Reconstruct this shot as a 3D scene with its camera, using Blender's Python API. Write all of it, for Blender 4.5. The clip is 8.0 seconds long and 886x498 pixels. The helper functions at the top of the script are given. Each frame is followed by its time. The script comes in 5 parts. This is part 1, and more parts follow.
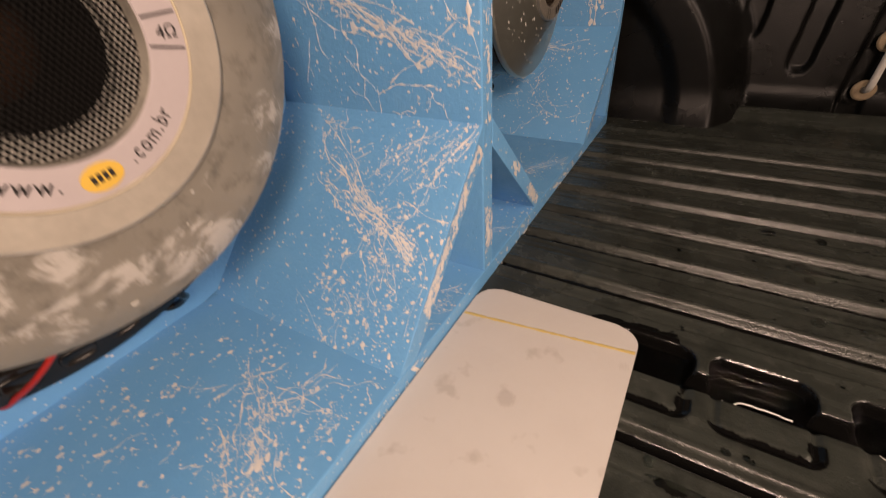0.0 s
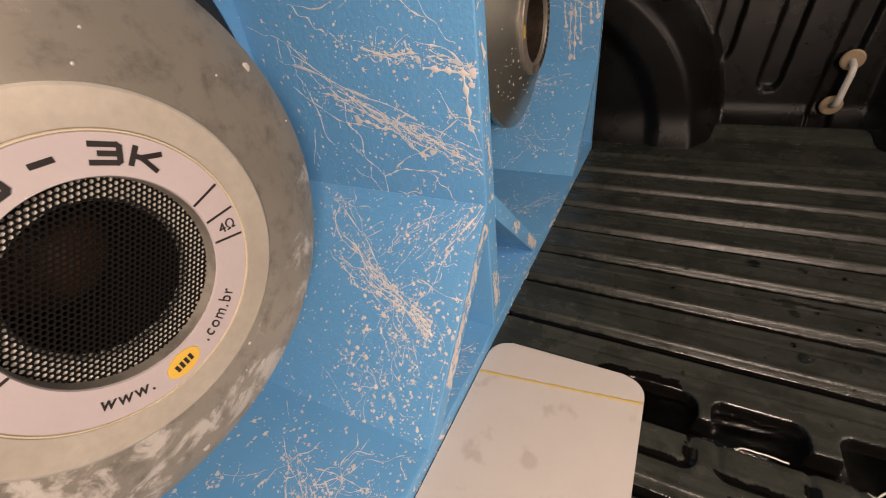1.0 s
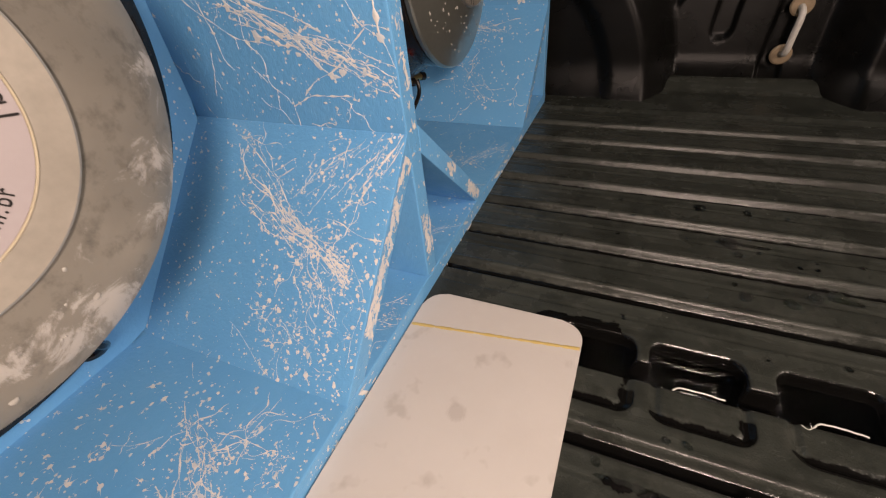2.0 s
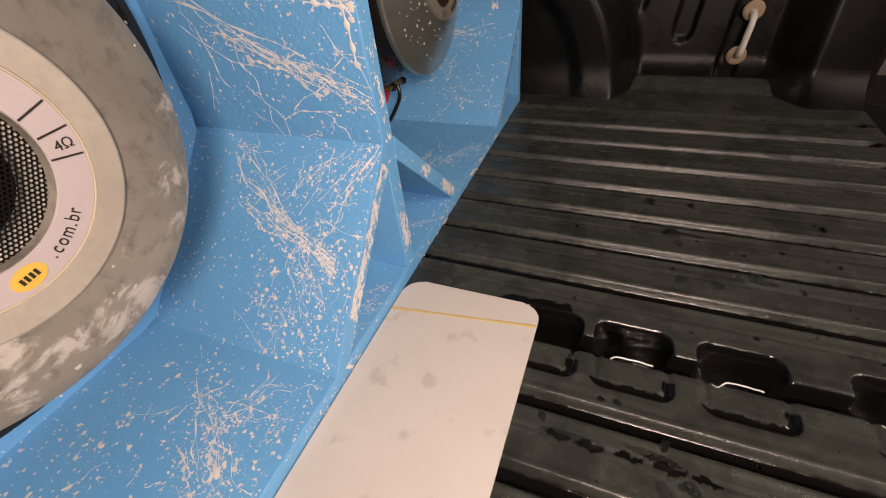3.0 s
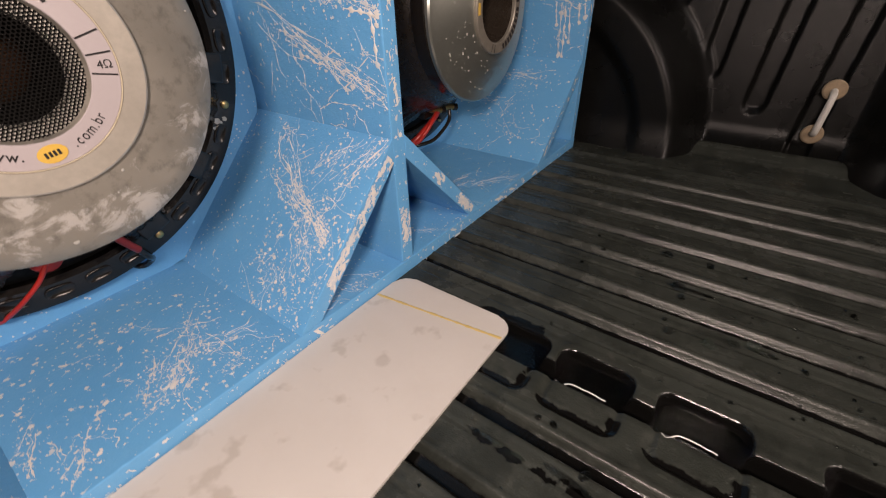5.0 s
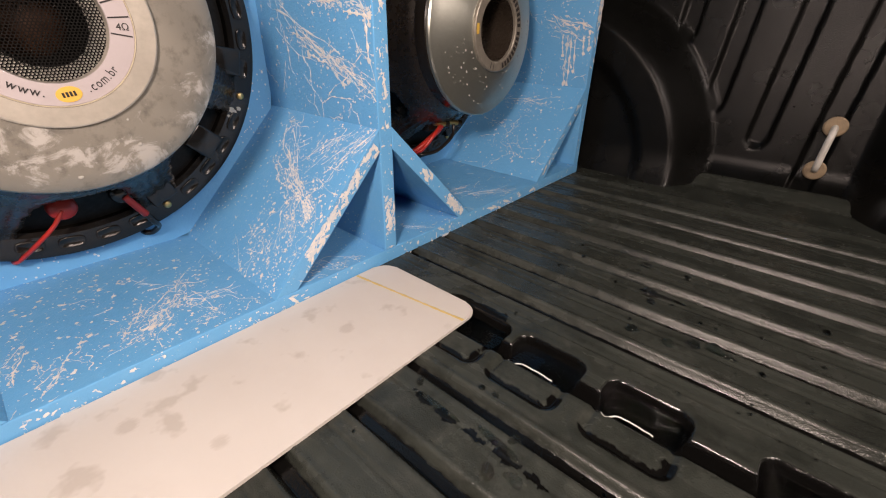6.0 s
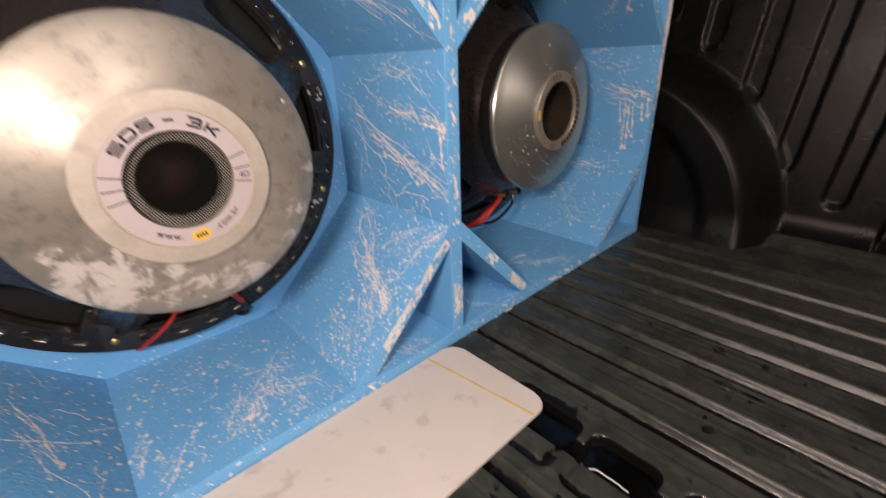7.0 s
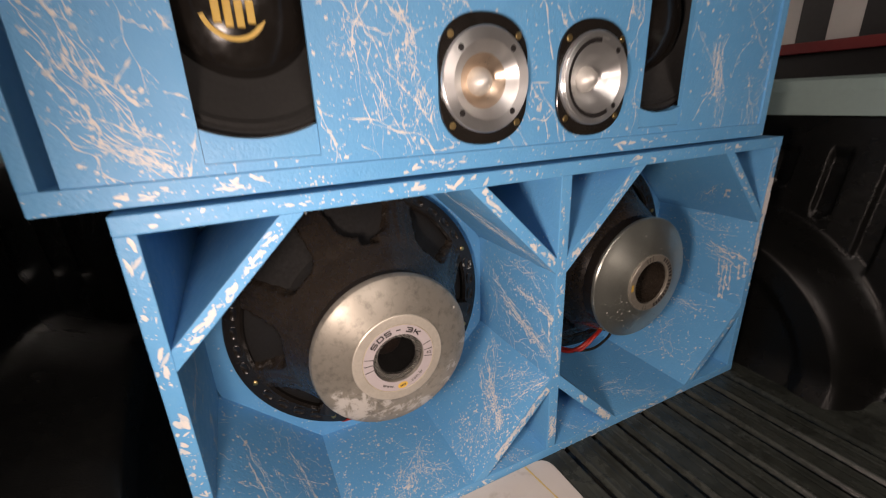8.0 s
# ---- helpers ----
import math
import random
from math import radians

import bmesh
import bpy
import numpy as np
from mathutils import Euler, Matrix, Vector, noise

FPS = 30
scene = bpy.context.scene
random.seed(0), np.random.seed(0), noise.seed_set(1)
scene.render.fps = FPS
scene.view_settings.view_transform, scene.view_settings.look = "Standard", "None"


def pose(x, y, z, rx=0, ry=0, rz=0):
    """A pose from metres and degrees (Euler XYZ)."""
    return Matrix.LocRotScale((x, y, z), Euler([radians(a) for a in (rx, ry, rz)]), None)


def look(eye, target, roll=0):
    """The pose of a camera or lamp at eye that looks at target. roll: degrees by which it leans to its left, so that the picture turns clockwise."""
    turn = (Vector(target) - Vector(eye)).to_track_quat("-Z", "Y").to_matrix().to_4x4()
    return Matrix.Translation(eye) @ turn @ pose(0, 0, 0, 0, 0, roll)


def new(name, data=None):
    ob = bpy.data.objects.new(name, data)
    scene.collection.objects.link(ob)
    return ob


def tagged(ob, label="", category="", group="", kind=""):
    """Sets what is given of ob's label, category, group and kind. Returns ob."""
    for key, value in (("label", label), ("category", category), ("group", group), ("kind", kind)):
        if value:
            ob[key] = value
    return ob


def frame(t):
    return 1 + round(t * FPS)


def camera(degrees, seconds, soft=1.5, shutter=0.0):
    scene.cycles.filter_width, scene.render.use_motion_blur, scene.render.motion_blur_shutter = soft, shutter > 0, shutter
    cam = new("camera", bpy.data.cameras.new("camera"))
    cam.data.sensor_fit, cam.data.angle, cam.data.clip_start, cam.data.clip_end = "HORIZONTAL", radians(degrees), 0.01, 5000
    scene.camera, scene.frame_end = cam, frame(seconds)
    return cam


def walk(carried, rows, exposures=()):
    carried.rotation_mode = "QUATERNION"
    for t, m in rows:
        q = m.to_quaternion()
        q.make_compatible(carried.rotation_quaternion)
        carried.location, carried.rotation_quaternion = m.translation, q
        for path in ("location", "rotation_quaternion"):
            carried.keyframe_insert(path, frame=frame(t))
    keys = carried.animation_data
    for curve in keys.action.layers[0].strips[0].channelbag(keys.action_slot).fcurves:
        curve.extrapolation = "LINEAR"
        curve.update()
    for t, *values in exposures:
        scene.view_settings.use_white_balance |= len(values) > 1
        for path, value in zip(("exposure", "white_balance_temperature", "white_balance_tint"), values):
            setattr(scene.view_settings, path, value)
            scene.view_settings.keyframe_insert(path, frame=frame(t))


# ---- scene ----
cam = camera(93.0, 8.0, 1.1, 0.24)
PATH = [
    (0, (-0.314, -0.148, 0.284), (1.07, 0.743, -0.853), -4.5),
    (0.2, (-0.318, -0.135, 0.321), (1.071, 0.756, -0.808), -5.8),
    (0.5, (-0.315, -0.126, 0.342), (1.08, 0.752, -0.791), -6.3),
    (1, (-0.305, -0.128, 0.354), (1.098, 0.721, -0.791), -8.0),
    (1.5, (-0.289, -0.141, 0.334), (1.126, 0.646, -0.84), -7.8),
    (2, (-0.28, -0.156, 0.301), (1.119, 0.553, -0.94), -6.7),
    (2.2, (-0.281, -0.162, 0.296), (1.118, 0.535, -0.952), -6.8),
    (3.3, (-0.315, -0.195, 0.346), (1.055, 0.454, -0.958), -6.4),
    (3.5, (-0.308, -0.192, 0.328), (1.062, 0.448, -0.981), -5.3),
    (4, (-0.33, -0.166, 0.377), (1.08, 0.538, -0.855), -2.5),
    (4.5, (-0.344, -0.197, 0.395), (1.01, 0.702, -0.772), -3.7),
    (4.7, (-0.328, -0.231, 0.36), (1.029, 0.68, -0.792), -2.1),
    (5, (-0.311, -0.286, 0.307), (1.03, 0.721, -0.783), -1.6),
    (5.2, (-0.326, -0.314, 0.301), (1.01, 0.758, -0.731), -0.6),
    (6.3, (-0.311, -0.364, 0.263), (1.029, 0.814, -0.64), 0.5),
    (6.5, (-0.31, -0.358, 0.27), (1.032, 0.835, -0.612), -0.4),
    (7, (-0.325, -0.337, 0.349), (0.893, 1.021, -0.47), -2.4),
    (7.2, (-0.339, -0.334, 0.415), (0.746, 1.152, -0.368), -2.4),
    (7.5, (-0.382, -0.355, 0.489), (0.526, 1.284, -0.212), -2.9),
    (7.7, (-0.399, -0.39, 0.538), (0.413, 1.299, -0.163), -2.8),
    (7.8, (-0.401, -0.405, 0.559), (0.408, 1.288, -0.131), -2.3),
    (8, (-0.418, -0.457, 0.615), (0.395, 1.246, -0.049), -2.2),
]
walk(cam, [(t, look(eye, target, roll)) for t, eye, target, roll in PATH],
     [(0.0, 0.92, 8150, 25), (0.5, 0.97, 7600, 23), (1.0, 0.92, 7450, 20), (1.5, 0.98, 7300, 20), (2.0, 1.04, 7250, 20), (3.5, 1.15, 7250, 22), (4.0, 1.10, 7150, 20),
      (4.5, 0.80, 6900, 17), (5.0, 0.97, 6850, 19), (6.5, 1.30, 6900, 18), (7.0, 1.08, 6850, 21), (7.5, 1.06, 7000, 23), (8.0, 0.68, 6850, 18)])

# ---------------------------------------------------------------- light
world = bpy.data.worlds.new("garage_air")
scene.world = world
world.use_nodes = True
world.node_tree.nodes["Background"].inputs["Color"].default_value = (0.9, 0.95, 1.0, 1)
world.node_tree.nodes["Background"].inputs["Strength"].default_value = 0.01


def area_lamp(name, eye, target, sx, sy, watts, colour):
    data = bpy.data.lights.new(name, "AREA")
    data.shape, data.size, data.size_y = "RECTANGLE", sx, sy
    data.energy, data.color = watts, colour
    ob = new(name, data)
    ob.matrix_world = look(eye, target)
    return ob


# a small lamp fixed over the bed side; the added fill tubes are built further down
# it stands in for the torch that was carried with the camera
area_lamp("torch_stand_in", (-0.54, -0.38, 0.48), (0.45, -0.10, 0.12), 0.10, 0.10, 3.2, (1.0, 0.86, 0.76))
# an added fill lamp behind the tailgate
area_lamp("tail_fill", (-0.20, -1.50, 0.95), (0.0, 0.05, 0.25), 0.40, 0.40, 5.0, (1.0, 0.87, 0.78))

# ---------------------------------------------------------------- materials
def material(name):
    m = bpy.data.materials.new(name)
    m.use_nodes = True
    nt = m.node_tree
    return m, nt, nt.nodes["Principled BSDF"]


def put(nt, kind, x=0, **values):
    n = nt.nodes.new(kind)
    for key, value in values.items():
        if key in n.inputs:
            n.inputs[key].default_value = value
    return n


def geo_pos(nt):
    return put(nt, "ShaderNodeNewGeometry").outputs["Position"]


def noise_tex(nt, vec, scale, detail=4.0, rough=0.55, distortion=0.0):
    n = nt.nodes.new("ShaderNodeTexNoise")
    n.inputs["Scale"].default_value = scale
    n.inputs["Detail"].default_value = detail
    n.inputs["Roughness"].default_value = rough
    n.inputs["Distortion"].default_value = distortion
    nt.links.new(vec, n.inputs["Vector"])
    return n.outputs["Fac"]


def ramp(nt, fac, stops):
    n = nt.nodes.new("ShaderNodeValToRGB")
    el = n.color_ramp.elements
    while len(el) < len(stops):
        el.new(0.5)
    for e, (p, c) in zip(el, stops):
        e.position = p
        e.color = (c, c, c, 1) if isinstance(c, (int, float)) else (*c, 1)
    nt.links.new(fac, n.inputs["Fac"])
    return n.outputs["Color"]


def mix(nt, fac, a, b):
    n = nt.nodes.new("ShaderNodeMix")
    n.data_type = "RGBA"
    for sock, v in ((n.inputs["Factor"], fac), (n.inputs["A"], a), (n.inputs["B"], b)):
        if isinstance(v, bpy.types.NodeSocket):
            nt.links.new(v, sock)
        elif isinstance(v, tuple):
            sock.default_value = (*v, 1)
        else:
            sock.default_value = v
    return n.outputs["Result"]


def bump(nt, bsdf, height, strength, distance):
    n = nt.nodes.new("ShaderNodeBump")
    n.inputs["Strength"].default_value = strength
    n.inputs["Distance"].default_value = distance
    nt.links.new(height, n.inputs["Height"])
    nt.links.new(n.outputs["Normal"], bsdf.inputs["Normal"])
    return n


def simple(name, colour, rough=0.5, metal=0.0, var=0.15, scale=20.0, bump_scale=0, bump_dist=0.0005, bump_strength=0.4):
    """A surface of one colour with two scales of tonal variation and fine relief."""
    m, nt, b = material(name)
    vec = geo_pos(nt)
    a = tuple(c * (1 - var) for c in colour)
    z = tuple(min(1, c * (1 + var)) for c in colour)
    col = mix(nt, noise_tex(nt, vec, scale), a, z)
    col2 = mix(nt, ramp(nt, noise_tex(nt, vec, scale * 9), [(0.35, 0.0), (0.75, 0.5)]), col, a)
    nt.links.new(col2, b.inputs["Base Color"])
    r = ramp(nt, noise_tex(nt, vec, scale * 3), [(0.3, max(0.02, rough - 0.08)), (0.7, min(1, rough + 0.08))])
    nt.links.new(r, b.inputs["Roughness"])
    b.inputs["Metallic"].default_value = metal
    if bump_scale:
        bump(nt, b, noise_tex(nt, vec, bump_scale, 3), bump_strength, bump_dist)
    return m


def blue_paint():
    m, nt, b = material("blue_paint")
    vec = geo_pos(nt)
    base = mix(nt, noise_tex(nt, vec, 9), (0.088, 0.304, 0.572), (0.119, 0.366, 0.636))
    grime = ramp(nt, noise_tex(nt, vec, 45, 6, 0.65), [(0.52, 0.0), (0.78, 0.45)])
    base = mix(nt, grime, base, (0.155, 0.38, 0.62))
    # misty overspray of cream paint
    v = nt.nodes.new("ShaderNodeTexVoronoi")
    v.inputs["Scale"].default_value = 170
    nt.links.new(vec, v.inputs["Vector"])
    size = ramp(nt, noise_tex(nt, vec, 14, 3), [(0.42, 0.0), (0.75, 0.30)])
    less = nt.nodes.new("ShaderNodeMath")
    less.operation = "LESS_THAN"
    nt.links.new(v.outputs["Distance"], less.inputs[0])
    nt.links.new(size, less.inputs[1])
    base = mix(nt, less.outputs[0], base, (0.55, 0.58, 0.60))
    nt.links.new(base, b.inputs["Base Color"])
    r = ramp(nt, noise_tex(nt, vec, 60), [(0.3, 0.36), (0.7, 0.52)])
    nt.links.new(r, b.inputs["Roughness"])
    bump(nt, b, noise_tex(nt, vec, 210, 5, 0.62), 0.5, 0.0016)
    return m


def splatter_paint():
    """Thrown cream paint, each splash thick or thin, so that some let the blue shine through."""
    m, nt, b = material("cream_splatter_paint")
    vec = geo_pos(nt)
    col = mix(nt, noise_tex(nt, vec, 60), (0.60, 0.565, 0.53), (0.72, 0.69, 0.655))
    thin = ramp(nt, put(nt, "ShaderNodeNewGeometry").outputs["Random Per Island"], [(0.35, 0.0), (1.0, 0.55)])
    col = mix(nt, thin, col, (0.36, 0.46, 0.57))
    worn = ramp(nt, noise_tex(nt, vec, 420, 4, 0.65), [(0.52, 0.0), (0.70, 0.45)])
    col = mix(nt, worn, col, (0.38, 0.46, 0.55))
    nt.links.new(col, b.inputs["Base Color"])
    b.inputs["Roughness"].default_value = 0.42
    return m


def liner_plastic(name, low, high, dusty, gloss, grain, runs):
    """Black moulded bed liner with a leathery grain, damp in places."""
    m, nt, b = material(name)
    vec = geo_pos(nt)
    col = mix(nt, noise_tex(nt, vec, 7, 5), low, high)
    dust = ramp(nt, noise_tex(nt, vec, 55, 6, 0.7), [(0.50, 0.0), (0.85, 0.5)])
    col = mix(nt, dust, col, dusty)
    # streaks where water ran along the ribs
    run = nt.nodes.new("ShaderNodeMapping")
    run.inputs["Scale"].default_value = (1.0, 0.10, 1.0)
    nt.links.new(vec, run.inputs["Vector"])
    streak = noise_tex(nt, run.outputs[0], 60, 4, 0.55)
    col = mix(nt, ramp(nt, streak, [(0.36, runs), (0.56, 0.0)]), col, tuple(c * 0.45 for c in low))
    # damp patches: darker and glossier
    damp = ramp(nt, noise_tex(nt, vec, 16, 7, 0.68), [(0.50, 0.0), (0.60, 0.55 if runs else 0.0)])
    col = mix(nt, damp, col, tuple(c * 0.5 for c in low))
    speck = ramp(nt, noise_tex(nt, vec, 300, 3, 0.7), [(0.66, 0.0), (0.78, 0.5)])
    col = mix(nt, speck, col, dusty)
    r = mix(nt, ramp(nt, streak, [(0.38, 1.4 * runs), (0.60, 0.0)]), ramp(nt, noise_tex(nt, vec, 11, 4), [(0.3, gloss + 0.04), (0.7, gloss + 0.16)]), (gloss, gloss, gloss))
    r = mix(nt, damp, r, (gloss - 0.05, gloss - 0.05, gloss - 0.05))
    b.inputs["Specular IOR Level"].default_value = 0.33 if runs else 0.19
    relief = noise_tex(nt, vec, 680, 2, 0.55)
    if runs:
        # rinsed, wet places and shade painted into the grooves: black, smooth and glossy, with a ragged edge
        at = nt.nodes.new("ShaderNodeAttribute")
        at.attribute_name = "wet_shade"
        edge = nt.nodes.new("ShaderNodeMath")
        edge.operation = "MULTIPLY_ADD"
        nt.links.new(noise_tex(nt, vec, 210, 5, 0.65), edge.inputs[0])
        edge.inputs[1].default_value = 0.45
        nt.links.new(at.outputs["Fac"], edge.inputs[2])
        soak_shade = ramp(nt, edge.outputs[0], [(0.45, 0.0), (0.92, 1.0)])
        col = mix(nt, soak_shade, col, (0.0032, 0.0031, 0.0029))
        r = mix(nt, soak_shade, r, (0.12, 0.12, 0.12))
        relief = mix(nt, ramp(nt, soak_shade, [(0.0, 0.0), (1.0, 0.62)]), relief, (0.5, 0.5, 0.5))
    nt.links.new(col, b.inputs["Base Color"])
    nt.links.new(r, b.inputs["Roughness"])
    bump(nt, b, relief, grain, 0.0011)
    return m


def galvanised():
    """Dull zinc-plated steel with white bloom and rub marks."""
    m, nt, b = material("zinc_plated_steel")
    vec = geo_pos(nt)
    col = mix(nt, noise_tex(nt, vec, 16, 5), (0.250, 0.232, 0.196), (0.365, 0.340, 0.292))
    dark = ramp(nt, noise_tex(nt, vec, 70, 6, 0.7), [(0.50, 0.0), (0.74, 0.75)])
    col = mix(nt, dark, col, (0.13, 0.125, 0.11))
    # white bloom in ragged islands round a few damp spots near the lower rim
    def near(x, z, r0, r1):
        rel = nt.nodes.new("ShaderNodeVectorMath")
        rel.operation = "SUBTRACT"
        nt.links.new(vec, rel.inputs[0])
        rel.inputs[1].default_value = (-0.258 + x, 0.0, 0.271 + z)
        flat = nt.nodes.new("ShaderNodeVectorMath")
        flat.operation = "MULTIPLY"
        nt.links.new(rel.outputs[0], flat.inputs[0])
        flat.inputs[1].default_value = (1, 0, 1)
        far = nt.nodes.new("ShaderNodeVectorMath")
        far.operation = "LENGTH"
        nt.links.new(flat.outputs[0], far.inputs[0])
        fall = nt.nodes.new("ShaderNodeMapRange")
        fall.inputs["From Min"].default_value, fall.inputs["From Max"].default_value = r1, r0
        nt.links.new(far.outputs["Value"], fall.inputs["Value"])
        return fall.outputs[0]

    def sums(op, a, b):
        n = nt.nodes.new("ShaderNodeMath")
        n.operation = op
        for k, v in enumerate((a, b)):
            if isinstance(v, float):
                n.inputs[k].default_value = v
            else:
                nt.links.new(v, n.inputs[k])
        return n.outputs[0]

    damp = near(-0.070, -0.066, 0.018, 0.048)
    for x, z, r0, r1 in ((-0.020, -0.090, 0.010, 0.045), (0.030, -0.098, 0.010, 0.040), (0.088, -0.062, 0.012, 0.040), (0.112, -0.020, 0.010, 0.026)):
        damp = sums("MAXIMUM", damp, sums("MULTIPLY", near(x, z, r0, r1), 0.70))
    ragged = noise_tex(nt, vec, 46, 9, 0.74, 0.6)
    bloom = ramp(nt, sums("ADD", ragged, sums("MULTIPLY", damp, 0.22)), [(0.635, 0.0), (0.72, 0.75)])
    mul = nt.nodes.new("ShaderNodeMath")
    mul.operation = "MULTIPLY"
    nt.links.new(bloom, mul.inputs[0])
    mul.inputs[1].default_value = 0.9
    col = mix(nt, mul.outputs[0], col, (0.55, 0.53, 0.50))
    nt.links.new(col, b.inputs["Base Color"])
    inv = nt.nodes.new("ShaderNodeMapRange")
    inv.inputs["To Min"].default_value, inv.inputs["To Max"].default_value = 0.64, 0.1
    nt.links.new(mul.outputs[0], inv.inputs["Value"])
    nt.links.new(inv.outputs[0], b.inputs["Metallic"])
    r = ramp(nt, noise_tex(nt, vec, 30, 5), [(0.3, 0.41), (0.7, 0.55)])
    nt.links.new(r, b.inputs["Roughness"])
    bump(nt, b, noise_tex(nt, vec, 160, 5), 0.12, 0.0006)
    return m


def board_plastic():
    m, nt, b = material("white_board_plastic")
    vec = geo_pos(nt)
    col = mix(nt, noise_tex(nt, vec, 12, 5), (0.47, 0.440, 0.406), (0.545, 0.515, 0.478))
    spot = ramp(nt, noise_tex(nt, vec, 34, 3, 0.5), [(0.60, 0.0), (0.68, 0.5)])
    col = mix(nt, spot, col, (0.33, 0.29, 0.25))
    # small round water stains
    v = nt.nodes.new("ShaderNodeTexVoronoi")
    v.inputs["Scale"].default_value = 17
    wob = mix(nt, 0.005, vec, put(nt, "ShaderNodeTexNoise", Scale=140.0).outputs["Color"])
    nt.links.new(wob, v.inputs["Vector"])
    ring = ramp(nt, v.outputs["Distance"], [(0.09, 0.50), (0.15, 0.0)])
    col = mix(nt, ring, col, (0.34, 0.30, 0.265))
    smut = ramp(nt, noise_tex(nt, vec, 5, 6, 0.7), [(0.45, 0.0), (0.75, 0.35)])
    col = mix(nt, smut, col, (0.42, 0.37, 0.33))
    nt.links.new(col, b.inputs["Base Color"])
    b.inputs["Roughness"].default_value = 0.45
    bump(nt, b, noise_tex(nt, vec, 260, 3), 0.12, 0.0006)
    return m


def turned(mat, amount, turn, rough=None):
    """Lathe-turned metal: the highlights draw out across the fine circular marks."""
    nt = mat.node_tree
    b = nt.nodes["Principled BSDF"]
    tan = nt.nodes.new("ShaderNodeTangent")
    tan.direction_type, tan.axis = "RADIAL", "Y"
    nt.links.new(tan.outputs[0], b.inputs["Tangent"])
    if rough is not None:
        for link in list(b.inputs["Roughness"].links):
            nt.links.remove(link)
        b.inputs["Roughness"].default_value = rough
    b.inputs["Anisotropic"].default_value = amount
    b.inputs["Anisotropic Rotation"].default_value = turn
    return mat


def water_clear():
    m, nt, b = material("clear_water")
    b.inputs["Base Color"].default_value = (0.9, 0.92, 0.9, 1)
    b.inputs["Roughness"].default_value = 0.03
    b.inputs["Transmission Weight"].default_value = 1.0
    b.inputs["IOR"].default_value = 1.33
    return m


BLUE = blue_paint()
CREAM = splatter_paint()
# sides and bulkhead have the darker base colour, the floor a greyer one
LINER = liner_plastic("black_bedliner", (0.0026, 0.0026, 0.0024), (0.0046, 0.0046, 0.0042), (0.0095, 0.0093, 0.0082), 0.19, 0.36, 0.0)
FLOORLINER = liner_plastic("greyer_black_bedliner", (0.0255, 0.0288, 0.0245), (0.0385, 0.0425, 0.0362), (0.072, 0.073, 0.064), 0.19, 0.36, 0.38)
ZINC = turned(galvanised(), 0.65, 0.25)
CHROME = turned(simple("satin_cap_steel", (0.46, 0.47, 0.42), 0.34, 0.90, 0.12, 25), 0.60, 0.25, 0.34)
MAGNET = simple("brown_black_magnet", (0.020, 0.0155, 0.012), 0.58, 0, 0.3, 40)
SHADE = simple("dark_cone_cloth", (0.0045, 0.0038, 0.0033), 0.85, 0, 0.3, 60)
BLACK = simple("black_enamel", (0.012, 0.0100, 0.0085), 0.20, 0, 0.3, 30)
CONE = simple("black_paper_cone", (0.016, 0.015, 0.014), 0.7, 0, 0.3, 60, 700, 0.0005)
GRILLE = simple("matt_black_grille", (0.0030, 0.0028, 0.0026), 0.85)
GRILLE.node_tree.nodes["Principled BSDF"].inputs["Specular IOR Level"].default_value = 0.12
LABEL = simple("printed_label_card", (0.35, 0.315, 0.32), 0.42, 0, 0.06, 40)
INK = simple("black_ink", (0.012, 0.010, 0.010), 0.5)
YELLOW = simple("yellow_ink", (0.55, 0.35, 0.06), 0.5, 0, 0.1, 80)
BRASS = simple("brass_screw", (0.55, 0.40, 0.18), 0.35, 1.0, 0.25, 200)
RED = simple("red_wire_plastic", (0.40, 0.022, 0.014), 0.35, 0, 0.15, 90)
BOARD = board_plastic()
STRAP = simple("yellow_strip", (0.52, 0.385, 0.13), 0.5, 0, 0.15, 90)
PALEZINC = simple("pale_zinc", (0.47, 0.435, 0.375), 0.40, 0.42, 0.22, 28)
EDGE = simple("golden_label_edge", (0.44, 0.385, 0.28), 0.45, 0, 0.15, 90)
WATER = water_clear()
GLINT = simple("pale_glint", (0.62, 0.62, 0.58), 0.25, 0, 0.3, 300)
RUST = simple("rusty_washer_steel", (0.30, 0.225, 0.145), 0.65, 0.4, 0.45, 130, 500, 0.0006)
HUB = simple("tarnished_hub_metal", (0.27, 0.245, 0.205), 0.40, 0.5, 0.3, 120)
FLECK = simple("thin_cream_fleck", (0.36, 0.35, 0.32), 0.4, 0, 0.3, 200)
GREYPAINT = simple("worn_grey_paint", (0.52, 0.50, 0.46), 0.5, 0, 0.2, 120)
ALU = turned(simple("turned_aluminium", (0.86, 0.86, 0.85), 0.36, 0.92, 0.08, 60), 0.8, 0.25, 0.36)
SATIN = simple("bead_blasted_aluminium", (0.66, 0.64, 0.60), 0.50, 0.7, 0.15, 90)
BRONZE = turned(simple("golden_horn_lacquer", (0.72, 0.58, 0.45), 0.34, 0.92, 0.15, 60), 0.8, 0.25)
BASKET = simple("brown_black_basket_enamel", (0.024, 0.0185, 0.0140), 0.27, 0, 0.3, 30)
BASKET.node_tree.nodes["Principled BSDF"].inputs["Specular IOR Level"].default_value = 0.65
PALE = simple("pale_vent_ring", (0.42, 0.40, 0.36), 0.6, 0, 0.12, 60)
COIL = simple("dusty_copper_coil", (0.075, 0.030, 0.012), 0.7, 0, 0.4, 40)
